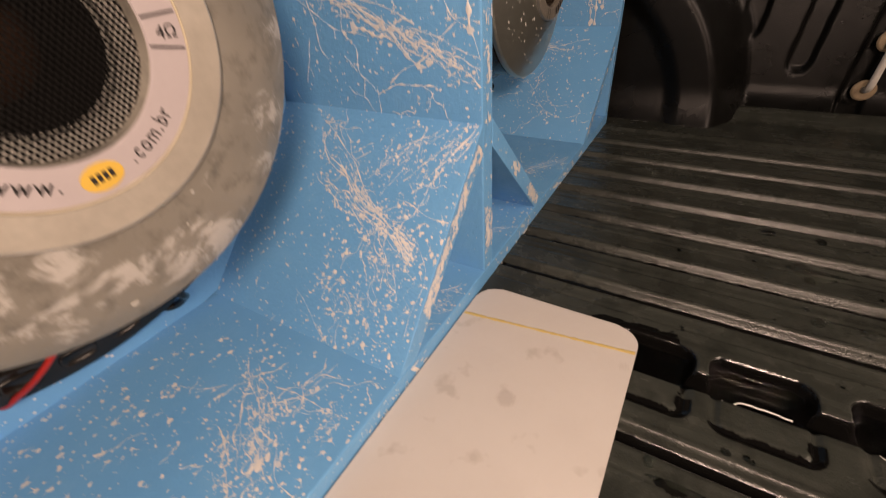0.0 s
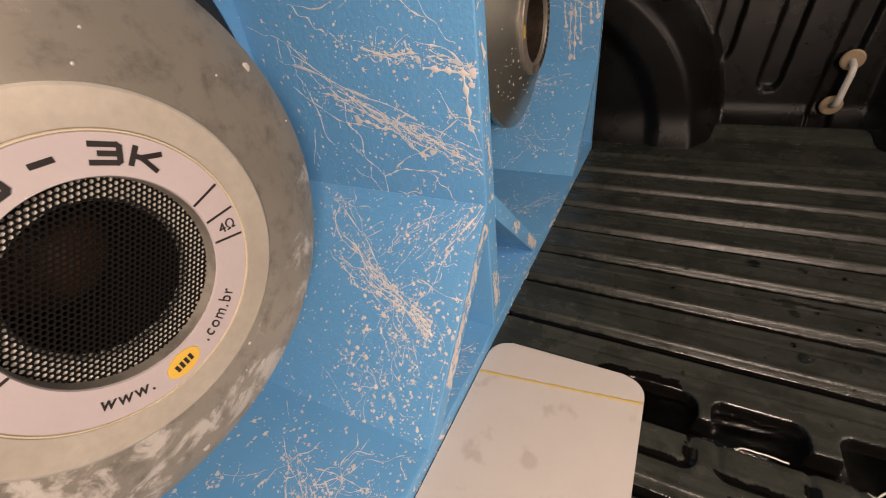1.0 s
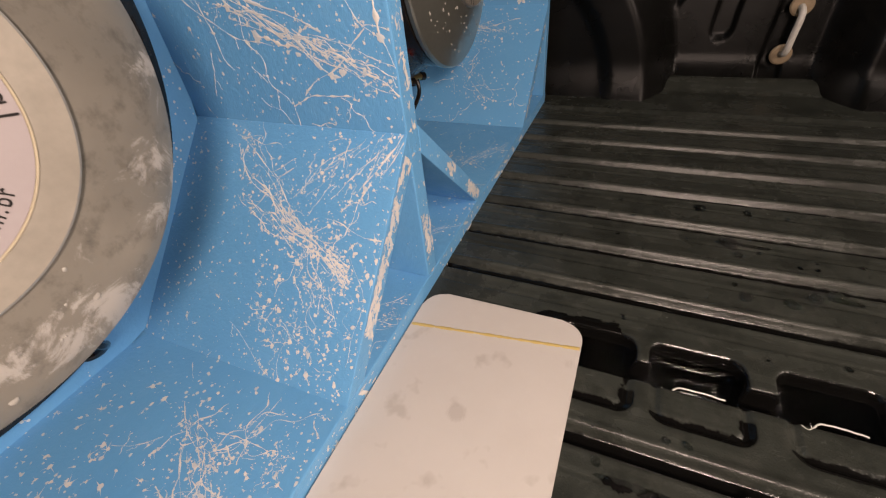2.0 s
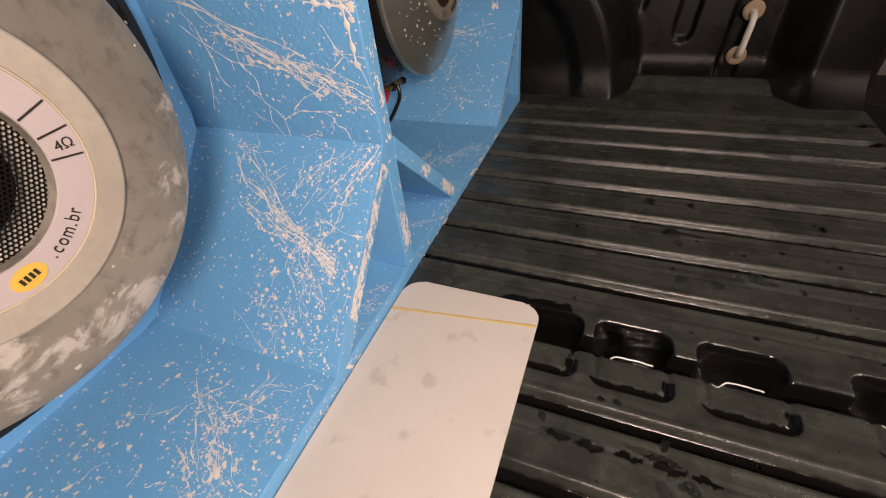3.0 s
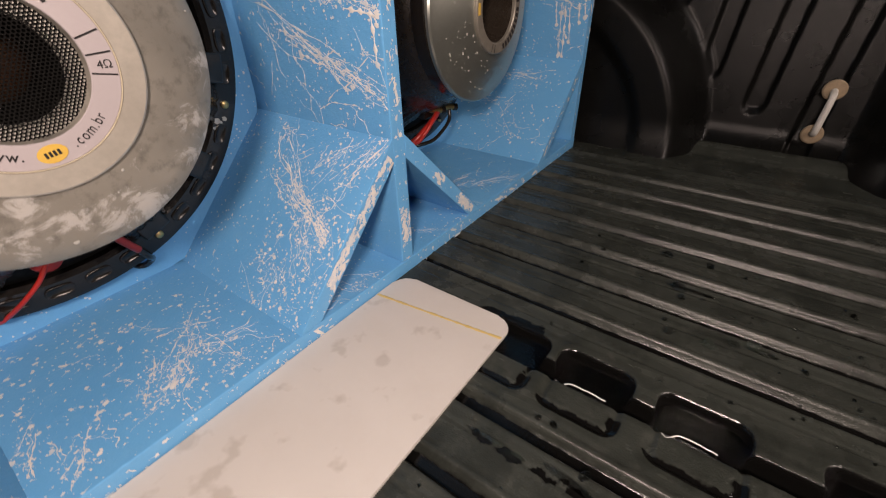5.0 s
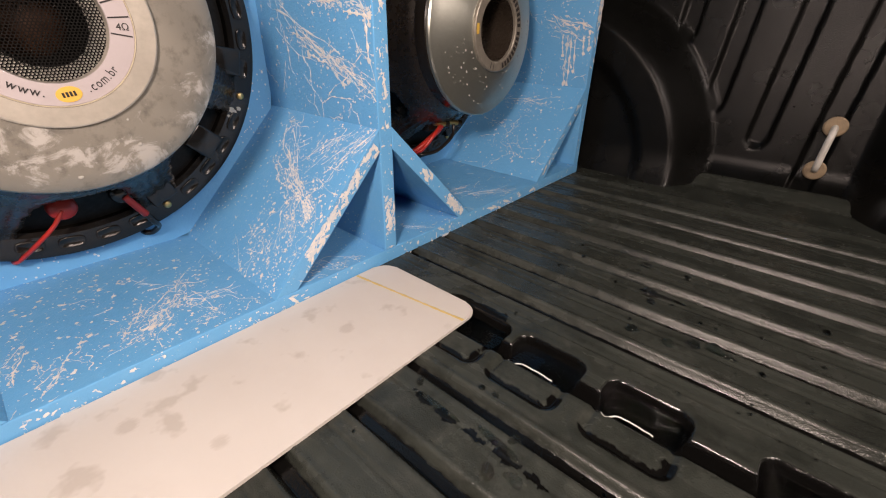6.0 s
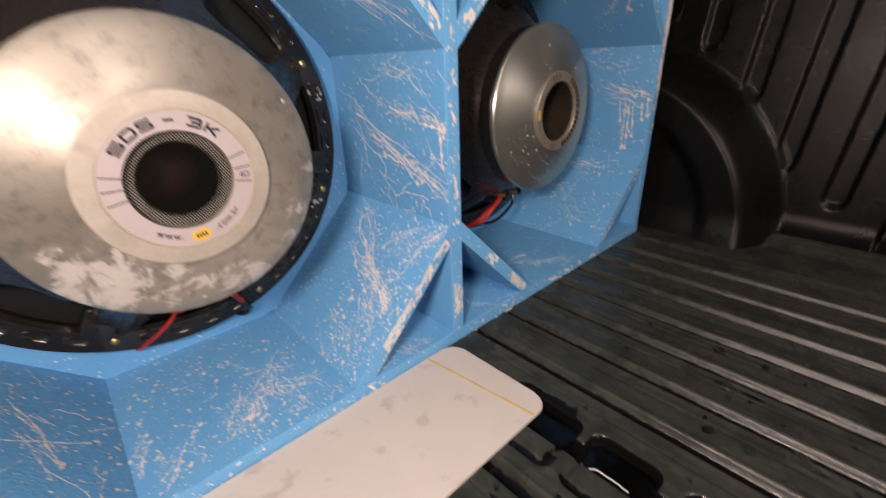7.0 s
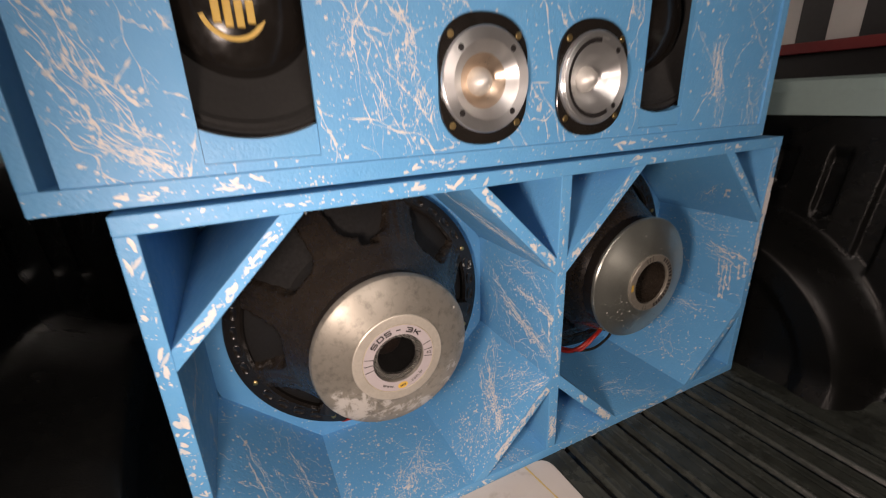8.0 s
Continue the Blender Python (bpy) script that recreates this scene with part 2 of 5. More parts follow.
BODY = simple("grey_green_body_paint", (0.22, 0.29, 0.275), 0.35, 0, 0.1, 9)
WALLPAINT = simple("dark_garage_wall", (0.05, 0.05, 0.05), 0.8, 0, 0.25, 2, 60, 0.002)
WHITEWASH = simple("whitewashed_plaster", (0.62, 0.60, 0.57), 0.8, 0, 0.08, 2, 60, 0.002)
TUBE, _nt, _b = material("fill_tube_glow")
_b.inputs["Emission Color"].default_value = (1.0, 0.95, 0.88, 1)
_b.inputs["Emission Strength"].default_value = 40
DULLRED = simple("dull_red_paint", (0.16, 0.012, 0.012), 0.6)
ORANGE = simple("orange_plastic", (0.80, 0.22, 0.02), 0.45, 0, 0.1, 30)
CONCRETE = simple("garage_concrete", (0.09, 0.085, 0.08), 0.85, 0, 0.3, 3, 60, 0.003)


# ---------------------------------------------------------------- mesh helpers
def part(name, bm, mat, parent=None, label="", smooth=False):
    me = bpy.data.meshes.new(name)
    bm.normal_update()
    bm.to_mesh(me)
    bm.free()
    return part_mesh(name, me, mat, parent, label, smooth)


def part_mesh(name, me, mat, parent=None, label="", smooth=False):
    if mat is not None and not me.materials:
        me.materials.append(mat)
    if smooth and me.users == 0:
        me.polygons.foreach_set("use_smooth", [True] * len(me.polygons))
    ob = new(name, me)
    if parent is not None:
        ob.parent = parent
    if label:
        ob["label"] = label
    return ob


def thing(name, label, category, group="", at=(0, 0, 0), kind=""):
    ob = new(name)
    ob.location = at
    ob.empty_display_size = 0.02
    return tagged(ob, label, category, group, kind)


def raw(verts, faces):
    bm = bmesh.new()
    vs = [bm.verts.new(v) for v in verts]
    for f in faces:
        bm.faces.new([vs[i] for i in f])
    return bm


def add_box(bm, x0, x1, y0, y1, z0, z1, bevel=0.0):
    vs = [bm.verts.new((x, y, z)) for x in (x0, x1) for y in (y0, y1) for z in (z0, z1)]
    fs = [bm.faces.new([vs[i] for i in f]) for f in
          ((0, 1, 3, 2), (4, 6, 7, 5), (0, 4, 5, 1), (2, 3, 7, 6), (0, 2, 6, 4), (1, 5, 7, 3))]
    if bevel:
        es = {e for f in fs for e in f.edges}
        bmesh.ops.bevel(bm, geom=list(es), offset=bevel, segments=2, affect="EDGES", profile=0.6)
    return bm


def slab(x0, x1, y0, y1, z0, z1, bevel=0.0):
    return add_box(bmesh.new(), x0, x1, y0, y1, z0, z1, bevel)


def extrude_y(outline, y0, y1, bevel=0.0):
    """A solid from an outline of (x, z) points between two depths."""
    bm = bmesh.new()
    a = [bm.verts.new((x, y0, z)) for x, z in outline]
    b = [bm.verts.new((x, y1, z)) for x, z in outline]
    n = len(outline)
    fs = [bm.faces.new(a), bm.faces.new(b[::-1])]
    fs += [bm.faces.new((a[i], b[i], b[(i + 1) % n], a[(i + 1) % n])) for i in range(n)]
    bmesh.ops.recalc_face_normals(bm, faces=bm.faces)
    if bevel:
        bmesh.ops.bevel(bm, geom=list(bm.edges), offset=bevel, segments=2, affect="EDGES", profile=0.6)
    return bm


def lathe(profile, cx, cz, steps=96, bm=None):
    """Turns (radius, depth) points about an axis along y through (cx, cz)."""
    bm = bm or bmesh.new()
    rows = []
    for r, y in profile:
        if r < 1e-6:
            rows.append([bm.verts.new((cx, y, cz))] * steps)
        else:
            rows.append([bm.verts.new((cx + r * math.cos(2 * math.pi * k / steps), y, cz + r * math.sin(2 * math.pi * k / steps))) for k in range(steps)])
    for a, b in zip(rows, rows[1:]):
        for k in range(steps):
            q = []
            for v in (a[k], a[(k + 1) % steps], b[(k + 1) % steps], b[k]):
                if v not in q:
                    q.append(v)
            if len(q) > 2:
                bm.faces.new(q)
    bmesh.ops.recalc_face_normals(bm, faces=bm.faces)
    for e in bm.edges:
        if len(e.link_faces) == 2 and e.calc_face_angle(0) > radians(27):
            e.smooth = False
    return bm


def add_disc(bm, c, r, h, axis="y", steps=14, dome=0.35):
    """A low domed button; its base centre is c, it rises towards minus axis for y, plus for z."""
    c = Vector(c)
    def at(rr, a, d):
        if axis == "y":
            return c + Vector((rr * math.cos(a), -d, rr * math.sin(a)))
        if axis == "x":
            return c + Vector((-d, rr * math.cos(a), rr * math.sin(a)))
        return c + Vector((rr * math.cos(a), rr * math.sin(a), d))
    rings = [(r, 0), (r, h * 0.6), (r * 0.85, h), ]
    prev = None
    for rr, d in rings:
        ring = [bm.verts.new(at(rr, 2 * math.pi * k / steps, d)) for k in range(steps)]
        if prev:
            for k in range(steps):
                bm.faces.new((prev[k], prev[(k + 1) % steps], ring[(k + 1) % steps], ring[k]))
        prev = ring
    bm.faces.new(prev)
    return bm


def tube(points, radius, steps=8):
    """A round cable or bar along points."""
    bm = bmesh.new()
    pts = [Vector(p) for p in points]
    prev = None
    side = Vector((0.31, 0.17, 0.93))
    for i, p in enumerate(pts):
        d = (pts[min(i + 1, len(pts) - 1)] - pts[max(i - 1, 0)]).normalized()
        u = d.cross(side).normalized()
        w = d.cross(u)
        ring = [bm.verts.new(p + radius * (math.cos(2 * math.pi * k / steps) * u + math.sin(2 * math.pi * k / steps) * w)) for k in range(steps)]
        if prev:
            for k in range(steps):
                bm.faces.new((prev[k], prev[(k + 1) % steps], ring[(k + 1) % steps], ring[k]))
        else:
            bm.faces.new(ring[::-1])
        prev = ring
    bm.faces.new(prev)
    bmesh.ops.recalc_face_normals(bm, faces=bm.faces)
    return bm


def spline(ctrl, n=8):
    """Catmull-Rom points through ctrl."""
    c = [Vector(p) for p in ctrl]
    c = [2 * c[0] - c[1]] + c + [2 * c[-1] - c[-2]]
    out = []
    for i in range(1, len(c) - 2):
        for k in range(n):
            t = k / n
            out.append(0.5 * (2 * c[i] + (c[i + 1] - c[i - 1]) * t + (2 * c[i - 1] - 5 * c[i] + 4 * c[i + 1] - c[i + 2]) * t * t
                              + (3 * c[i] - c[i - 1] - 3 * c[i + 1] + c[i + 2]) * t ** 3))
    out.append(c[-2])
    return out


def letters(body, size, depth=0.0003, bold=0.0):
    """The mesh of a word in the built-in font, centred, in the xy plane."""
    cu = bpy.data.curves.new("word", "FONT")
    cu.body, cu.size, cu.extrude, cu.align_x, cu.align_y = body, size, depth, "CENTER", "CENTER"
    cu.resolution_u, cu.offset = 3, bold
    ob = bpy.data.objects.new("word", cu)
    me = bpy.data.meshes.new_from_object(ob)
    bpy.data.objects.remove(ob)
    bpy.data.curves.remove(cu)
    me.materials.clear()
    return me


# ---------------------------------------------------------------- thrown paint
class Splatter:
    """Thrown cream paint on one flat panel: threads, beads and drops that stand a little proud."""

    def __init__(self, origin, u, v, seed, inside):
        self.o, self.u, self.v = Vector(origin), Vector(u).normalized(), Vector(v).normalized()
        self.n = self.u.cross(self.v).normalized()
        self.rng = random.Random(seed)
        self.inside = inside
        self.verts, self.faces = [], []

    def at(self, a, b, h):
        return self.o + self.u * a + self.v * b + self.n * h

    def drop(self, a, b, r, stretch=1.0, turn=0.0):
        if not self.inside(a, b):
            return
        g = self.rng
        n = 7 if r < 0.0018 else 13
        base = len(self.verts)
        self.verts.append(self.at(a, b, 0.0003 + r * 0.10))
        ca, sa = math.cos(turn), math.sin(turn)
        low = 0.5 if r < 0.0018 else 0.72
        for k in range(n):
            rr = r * g.uniform(low, 1.26)
            x, y = rr * stretch * math.cos(2 * math.pi * k / n), rr * math.sin(2 * math.pi * k / n)
            px, py = x * ca - y * sa, x * sa + y * ca
            for _ in range(6):
                if self.inside(a + px, b + py):
                    break
                px, py = px * 0.6, py * 0.6
            self.verts.append(self.at(a + px, b + py, 0.0002))
        self.faces += [(base, base + 1 + k, base + 1 + (k + 1) % n) for k in range(n)]
        # fine whiskers where the drop burst
        for _ in range(g.choice((0, 0, 1, 2, 3)) if 0.0005 < r < 0.0020 else 0):
            t, l = g.uniform(0, 6.283), r * g.uniform(1.8, 5.0)
            w = r * g.uniform(0.16, 0.32)
            c, s = math.cos(t), math.sin(t)
            if self.inside(a + c * l, b + s * l):
                k = len(self.verts)
                self.verts += [self.at(a - s * w, b + c * w, 0.00022), self.at(a + s * w, b - c * w, 0.00022), self.at(a + c * l, b + s * l, 0.00018)]
                self.faces.append((k, k + 1, k + 2))

    def thread(self, a, b, c, d, width, wander=0.16, bead=0.3, fork=1):
        """One thin string of paint from (a, b) to (c, d), thick and thin by turns, sometimes forking."""
        g = self.rng
        length = math.hypot(c - a, d - b)
        n = max(8, int(length / 0.0022))
        px, py = -(d - b), (c - a)
        k1, k2, p1, p2 = g.uniform(0.6, 1.6), g.uniform(2.0, 5.5), g.uniform(0, 6.3), g.uniform(0, 6.3)
        w1, w2 = g.uniform(-1, 1) * wander * 0.5, g.uniform(-1, 1) * wander * 0.25
        q1, q2 = g.uniform(0, 6.3), g.uniform(3, 9)
        prev = None
        wx = wy = 0.0
        for i in range(n + 1):
            t = i / n
            s = w1 * (math.sin(k1 * 3.14 * t + p1) - math.sin(p1)) + w2 * (math.sin(k2 * 3.14 * t + p2) - math.sin(p2))
            wx, wy = wx * 0.86 + g.uniform(-0.00028, 0.00028), wy * 0.86 + g.uniform(-0.00028, 0.00028)
            x, y = a + (c - a) * t + px * s + wx, b + (d - b) * t + py * s + wy
            if not self.inside(x, y):
                prev = None
                continue
            swell = 0.5 + 0.5 * math.sin(q1 + q2 * t * 3.14)
            w = width * 0.85 * (0.22 + 0.95 * swell ** 3 + 0.25 * g.random() ** 2) * (1 if 0.06 < t < 0.94 else 0.6)
            tx, ty = c - a + px * 0.3 * s, d - b
            l = math.hypot(tx, ty) or 1
            ex, ey = -ty / l * w, tx / l * w
            base = len(self.verts)
            self.verts += [self.at(x - ex, y - ey, 0.0001), self.at(x, y, 0.0003 + w * 0.25), self.at(x + ex, y + ey, 0.0001)]
            if prev is not None:
                self.faces += [(prev, base, base + 1, prev + 1), (prev + 1, base + 1, base + 2, prev + 2)]
            prev = base
            if g.random() < bead * 0.12:
                self.drop(x, y, width * g.uniform(0.9, 2.1), g.uniform(1, 1.8), g.uniform(0, 3))
            if fork and g.random() < 0.040:
                turn = g.uniform(-1.2, 1.2) + math.atan2(d - b, c - a)
                far = min(0.03, length * g.uniform(0.08, 0.26))
                self.thread(x, y, x + far * math.cos(turn), y + far * math.sin(turn), width * 0.6, 0.3, bead, 0)
        if self.inside(c, d):
            self.drop(c + wx, d + wy, width * g.uniform(0.8, 1.8), g.uniform(1, 1.5), g.uniform(0, 3))

    def burst(self, a, b, c, d, n, spread, width=0.0011, wander=0.16):
        """A throw of paint: n threads that run roughly from (a, b) to (c, d), with beads and stray drops."""
        g = self.rng
        for _ in range(n):
            t0, t1 = sorted((g.uniform(-0.1, 0.8), g.uniform(0.2, 1.1)))
            ja, jb = g.gauss(0, spread), g.gauss(0, spread)
            self.thread(a + (c - a) * t0 + ja, b + (d - b) * t0 + jb, a + (c - a) * t1 + ja + g.gauss(0, spread * 0.6),
                        b + (d - b) * t1 + jb + g.gauss(0, spread * 0.6), width * 0.52 * g.uniform(0.25, 1.3) * (1.9 if g.random() < 0.14 else 1.0), wander)
        for _ in range(n * 9):
            t = g.random()
            self.drop(a + (c - a) * t + g.gauss(0, spread * 1.5), b + (d - b) * t + g.gauss(0, spread * 1.5), 0.00035 + 0.0010 * g.random() ** 3, g.uniform(1, 1.7), g.uniform(0, 3))

    def web(self, a0, a1, b0, b1, n, longest, width=0.0008, lean=None):
        """Fine strings flung all over a panel."""
        g = self.rng
        for _ in range(n // 2):
            x, y = g.uniform(a0, a1), g.uniform(b0, b1)
            turn = g.uniform(0, 6.3) if lean is None else g.gauss(lean, 0.55)
            far = longest * (0.2 + 0.8 * g.random() ** 2)
            self.thread(x, y, x + far * math.cos(turn), y + far * math.sin(turn), width * g.uniform(0.4, 1.0), 0.22, 0.35)

    def spray(self, a0, a1, b0, b1, n, biggest=0.0028):
        g = self.rng
        for _ in range(int(n * 1.25)):
            self.drop(g.uniform(a0, a1), g.uniform(b0, b1), 0.00030 + 0.50 * biggest * g.random() ** 3.2, g.uniform(1, 1.5), g.uniform(0, 3))

    def smear(self, a, b, c, d, n, r):
        """A row of ragged patches, as where paint caught on an edge."""
        g = self.rng
        for _ in range(n * 2):
            t = g.random()
            self.drop(a + (c - a) * t + g.gauss(0, r * 0.6), b + (d - b) * t + g.gauss(0, r * 0.6), 0.0004 + r * 0.3 * g.random() ** 2, g.uniform(1.5, 5), math.atan2(d - b, c - a) + g.gauss(0, 0.5))
        for _ in range(n // 4):
            t = g.random()
            self.drop(a + (c - a) * t + g.gauss(0, r * 0.5), b + (d - b) * t + g.gauss(0, r * 0.5), r * g.uniform(0.12, 0.55), g.uniform(1, 3.2), math.atan2(d - b, c - a) + g.gauss(0, 0.4))

    def done(self, parent):
        me = bpy.data.meshes.new("paint_splatter")
        me.from_pydata([tuple(v) for v in self.verts], [], self.faces)
        ob = part_mesh("paint_splatter", me, CREAM, parent, "thrown cream paint threads and drops", True)
        return tagged(ob, kind="stuff")


# ---------------------------------------------------------------- bed of the pickup
BED_BACK, BED_TAIL, FLOOR = 1.02, -0.565, 0.003
# centres of the lengthwise grooves; a hairline runs 26 mm beside each
GROOVES = [-0.113 - 0.066 * k for k in range(8)] + [0.0375 + 0.066 * k for k in range(8)]
POCKETS = ((-0.194, -0.130), (-0.273, -0.206), (-0.361, -0.294), (-0.480, -0.406))


def groove_gap(x):
    """Distance to the nearest groove."""
    return np.min([np.abs(x - c) for c in GROOVES], axis=0)


def smooth01(v):
    v = np.clip(v, 0, 1)
    return v * v * (3 - 2 * v)


def rounded_rect(x, y, x0, x1, y0, y1, r):
    qx = np.abs(x - (x0 + x1) / 2) - (x1 - x0) / 2 + r
    qy = np.abs(y - (y0 + y1) / 2) - (y1 - y0) / 2 + r
    return np.hypot(np.maximum(qx, 0), np.maximum(qy, 0)) + np.minimum(np.maximum(qx, qy), 0) - r


def pocket_depth(x, y):
    """Signed distance to the chain of drain pockets and the channels that join them."""
    d = np.full_like(x, 1.0)
    for y0, y1 in POCKETS:
        d = np.minimum(d, rounded_rect(x, y, -0.084, -0.010, y0, y1, 0.012))
    for (a0, a1), (b0, b1) in zip(POCKETS, POCKETS[1:]):
        d = np.minimum(d, rounded_rect(x, y, -0.052, -0.034, b1 - 0.01, a0 + 0.01, 0.004))
    return d


def bed_floor():
    xs = np.concatenate([np.arange(-0.66, -0.32, 0.006), np.arange(-0.32, 0.50, 0.0018), np.arange(0.50, 0.650, 0.005)])
    ys = np.concatenate([np.arange(BED_TAIL, -0.49, 0.0030), np.arange(-0.49, -0.10, 0.0018), np.arange(-0.10, 0.02, 0.0030), np.linspace(0.03, BED_BACK, 40)])
    X, Y = np.meshgrid(xs, ys)
    d = groove_gap(X)
    groove = -0.0085 * smooth01((0.0094 - d) / 0.0045) + 0.0013 * np.exp(-((d - 0.0115) / 0.0026) ** 2)
    hair = groove_gap(X + 0.0262)
    groove = groove - 0.0011 * smooth01((0.0022 - hair) / 0.0016)
    ends = smooth01((Y - BED_TAIL - 0.012) / 0.02) * smooth01((0.530 - X) / 0.01)
    Z = groove * ends
    sd = pocket_depth(X, Y)
    rag = 0.0034 * np.sin(Y * 150 + 2 * np.sin(X * 210)) * np.sin(Y * 83 + 1.1) + 0.0012 * np.sin(X * 520 + Y * 460) + 0.0007 * np.sin(Y * 1300 + X * 400)
    shelf = smooth01((-0.049 - X) / 0.004) * smooth01((-sd - 0.0035) / 0.0045)
    # the pockets, the corner by the board and a run beside the near groove are rinsed and wet; groove bottoms carry
    # painted shade
    dry = smooth01((-0.049 - X) / 0.003) * smooth01((-sd - 0.0070 + rag) / 0.004)
    # on the shallow shelf water stands along the near side and in the corner towards the tail
    side = smooth01((-0.074 + 0.5 * rag - X) / 0.005)
    for y0, y1 in POCKETS:
        side = np.maximum(side, smooth01((0.012 - np.abs(Y - y0 - 0.002)) / 0.008) * smooth01((-0.060 - X) / 0.006))
    side = np.maximum(side, smooth01((X + 0.053) / 0.004))
    wet = smooth01((0.0035 - sd) / 0.004) * (1 - dry) * side
    # groove bottoms blackened to put their shade into the colour
    wet = np.maximum(wet, smooth01((0.0080 + 0.15 * rag - d) / 0.005))
    wet = np.maximum(wet, smooth01((-rounded_rect(X, Y, -0.075, 0.002, -0.19, -0.10, 0.02) + rag) / 0.004) * (1 - dry))
    run = 0.0045 * np.clip(np.sin((Y + 0.31) * 23), 0, 1) + rag - np.abs(X + 0.1392)
    wet = np.maximum(wet, smooth01(run / 0.003) * (Y > -0.31) * (Y < -0.174))
    deep = 1 - smooth01((-0.049 - X) / 0.004)
    Z = Z - smooth01((0.0020 - sd) / 0.0075) * (0.0190 * deep + 0.0032 * (1 - deep) * (1 - 0.8 * shelf))
    Z = Z + 0.0005 * np.exp(-((sd - 0.006) / 0.004) ** 2)
    Z = Z + 0.0007 * np.sin(X * 9 + 1.3) * np.cos(Y * 7 - 0.4)
    # the floor turns up into the side
    Z = Z + 0.018 * smooth01((X - 0.605) / 0.045) + FLOOR
    ny, nx = X.shape
    verts = np.stack([X, Y, Z], -1).reshape(-1, 3)
    i = np.arange(ny * nx).reshape(ny, nx)
    faces = np.stack([i[:-1, :-1], i[:-1, 1:], i[1:, 1:], i[1:, :-1]], -1).reshape(-1, 4)
    me = bpy.data.meshes.new("floor")
    me.from_pydata(verts.tolist(), [], faces.tolist())
    me.attributes.new("wet_shade", "FLOAT", "POINT").data.foreach_set("value", wet.reshape(-1).astype(np.float32))
    me.materials.append(FLOORLINER)
    ob = part_mesh("floor", me, None, None, "", True)
    tagged(ob, "black ribbed plastic bed liner floor, wet in places", "floor", kind="structure")
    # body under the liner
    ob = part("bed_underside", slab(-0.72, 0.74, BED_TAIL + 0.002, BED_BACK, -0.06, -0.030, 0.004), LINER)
    tagged(ob, "dark underside of the cargo bed", "floor", kind="structure")


ARCH_Y, ARCH_IN, ARCH_OUT = 0.150, 0.312, 0.372


def wall_x(y, z, ribs=True):
    """Inner face of the moulded side: leans out, with the wheel housing, upright flutes and the corner post at the tail."""
    x = 0.668 + 0.05 * np.clip(z, 0, 0.6) + 0 * y
    # base fillet
    x = x - 0.045 * np.clip(1 - z / 0.058, 0, 1) ** 2
    rad = np.hypot(y - ARCH_Y, z)
    if ribs:
        for yc, foot in ((0.447, 0.36), (0.355, 0.40), (0.263, 0.43), (0.171, 0.44), (0.079, 0.42), (-0.013, 0.365), (-0.105, 0.268), (-0.194, 0.150), (-0.286, 0.096), (-0.378, -0.05)):
            lean = -0.07 * (z - 0.2)
            dd = np.abs(y - yc - lean)
            foot_d = np.hypot(y - yc - lean, np.minimum(z - foot, 0))
            dist = np.where(z < foot, foot_d, dd)
            on = smooth01((0.0195 - dist) / 0.0055) * smooth01((0.50 - z) / 0.03) * smooth01((rad - ARCH_OUT + 0.006) / 0.014)
            x = x + 0.011 * on
    # wheel housing
    body = smooth01((ARCH_OUT - rad) / (ARCH_OUT - ARCH_IN))
    lip = 0.010 * smooth01((ARCH_IN - 0.045 - rad) / 0.03)
    x = x - (x - 0.578) * body + lip - 0.025 * np.clip(1 - z / 0.07, 0, 1) ** 2 * body
    # corner post
    post = smooth01((-0.425 - y) / 0.065)
    x = x - 0.072 * post * (0.75 + 0.25 * smooth01((0.3 - z) / 0.3))
    return x


def bed_side(sign, name, label):
    ys = np.concatenate([np.arange(BED_TAIL, 0.20, 0.0028), np.linspace(0.205, BED_BACK, 45)])
    zs = np.concatenate([np.arange(0.0, 0.06, 0.004), np.arange(0.06, 0.56, 0.006)])
    Y, Zv = np.meshgrid(ys, zs)
    X = wall_x(Y, Zv)
    nz, ny = Y.shape
    inner = np.stack([sign * X, Y, Zv + 0.0], -1).reshape(-1, 3)
    outer = np.stack([sign * (X * 0 + 0.76), Y, Zv], -1).reshape(-1, 3)
    i = np.arange(nz * ny).reshape(nz, ny)
    o = i + nz * ny
    faces = np.stack([i[:-1, :-1], i[1:, :-1], i[1:, 1:], i[:-1, 1:]], -1).reshape(-1, 4).tolist()
    faces += [[int(o[0, 0]), int(o[0, -1]), int(o[-1, -1]), int(o[-1, 0])]]
    top, bot = i[-1].tolist(), i[0].tolist()
    faces += [[int(v) for v in (*top, o[-1, -1], o[-1, 0])], [int(v) for v in (*bot[::-1], o[0, 0], o[0, -1])]]
    faces += [[int(v) for v in (*i[:, 0][::-1], o[0, 0], o[-1, 0])], [int(v) for v in (*i[:, -1], o[-1, -1], o[0, -1])]]
    me = bpy.data.meshes.new(name)
    me.from_pydata(np.concatenate([inner, outer]).tolist(), [], faces)
    me.update()
    bm = bmesh.new()
    bm.from_mesh(me)
    bmesh.ops.delete(bm, geom=[v for v in bm.verts if not v.link_faces], context="VERTS")
    bmesh.ops.recalc_face_normals(bm, faces=bm.faces)
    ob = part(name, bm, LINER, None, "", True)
    tagged(ob, label, "wall", kind="structure")


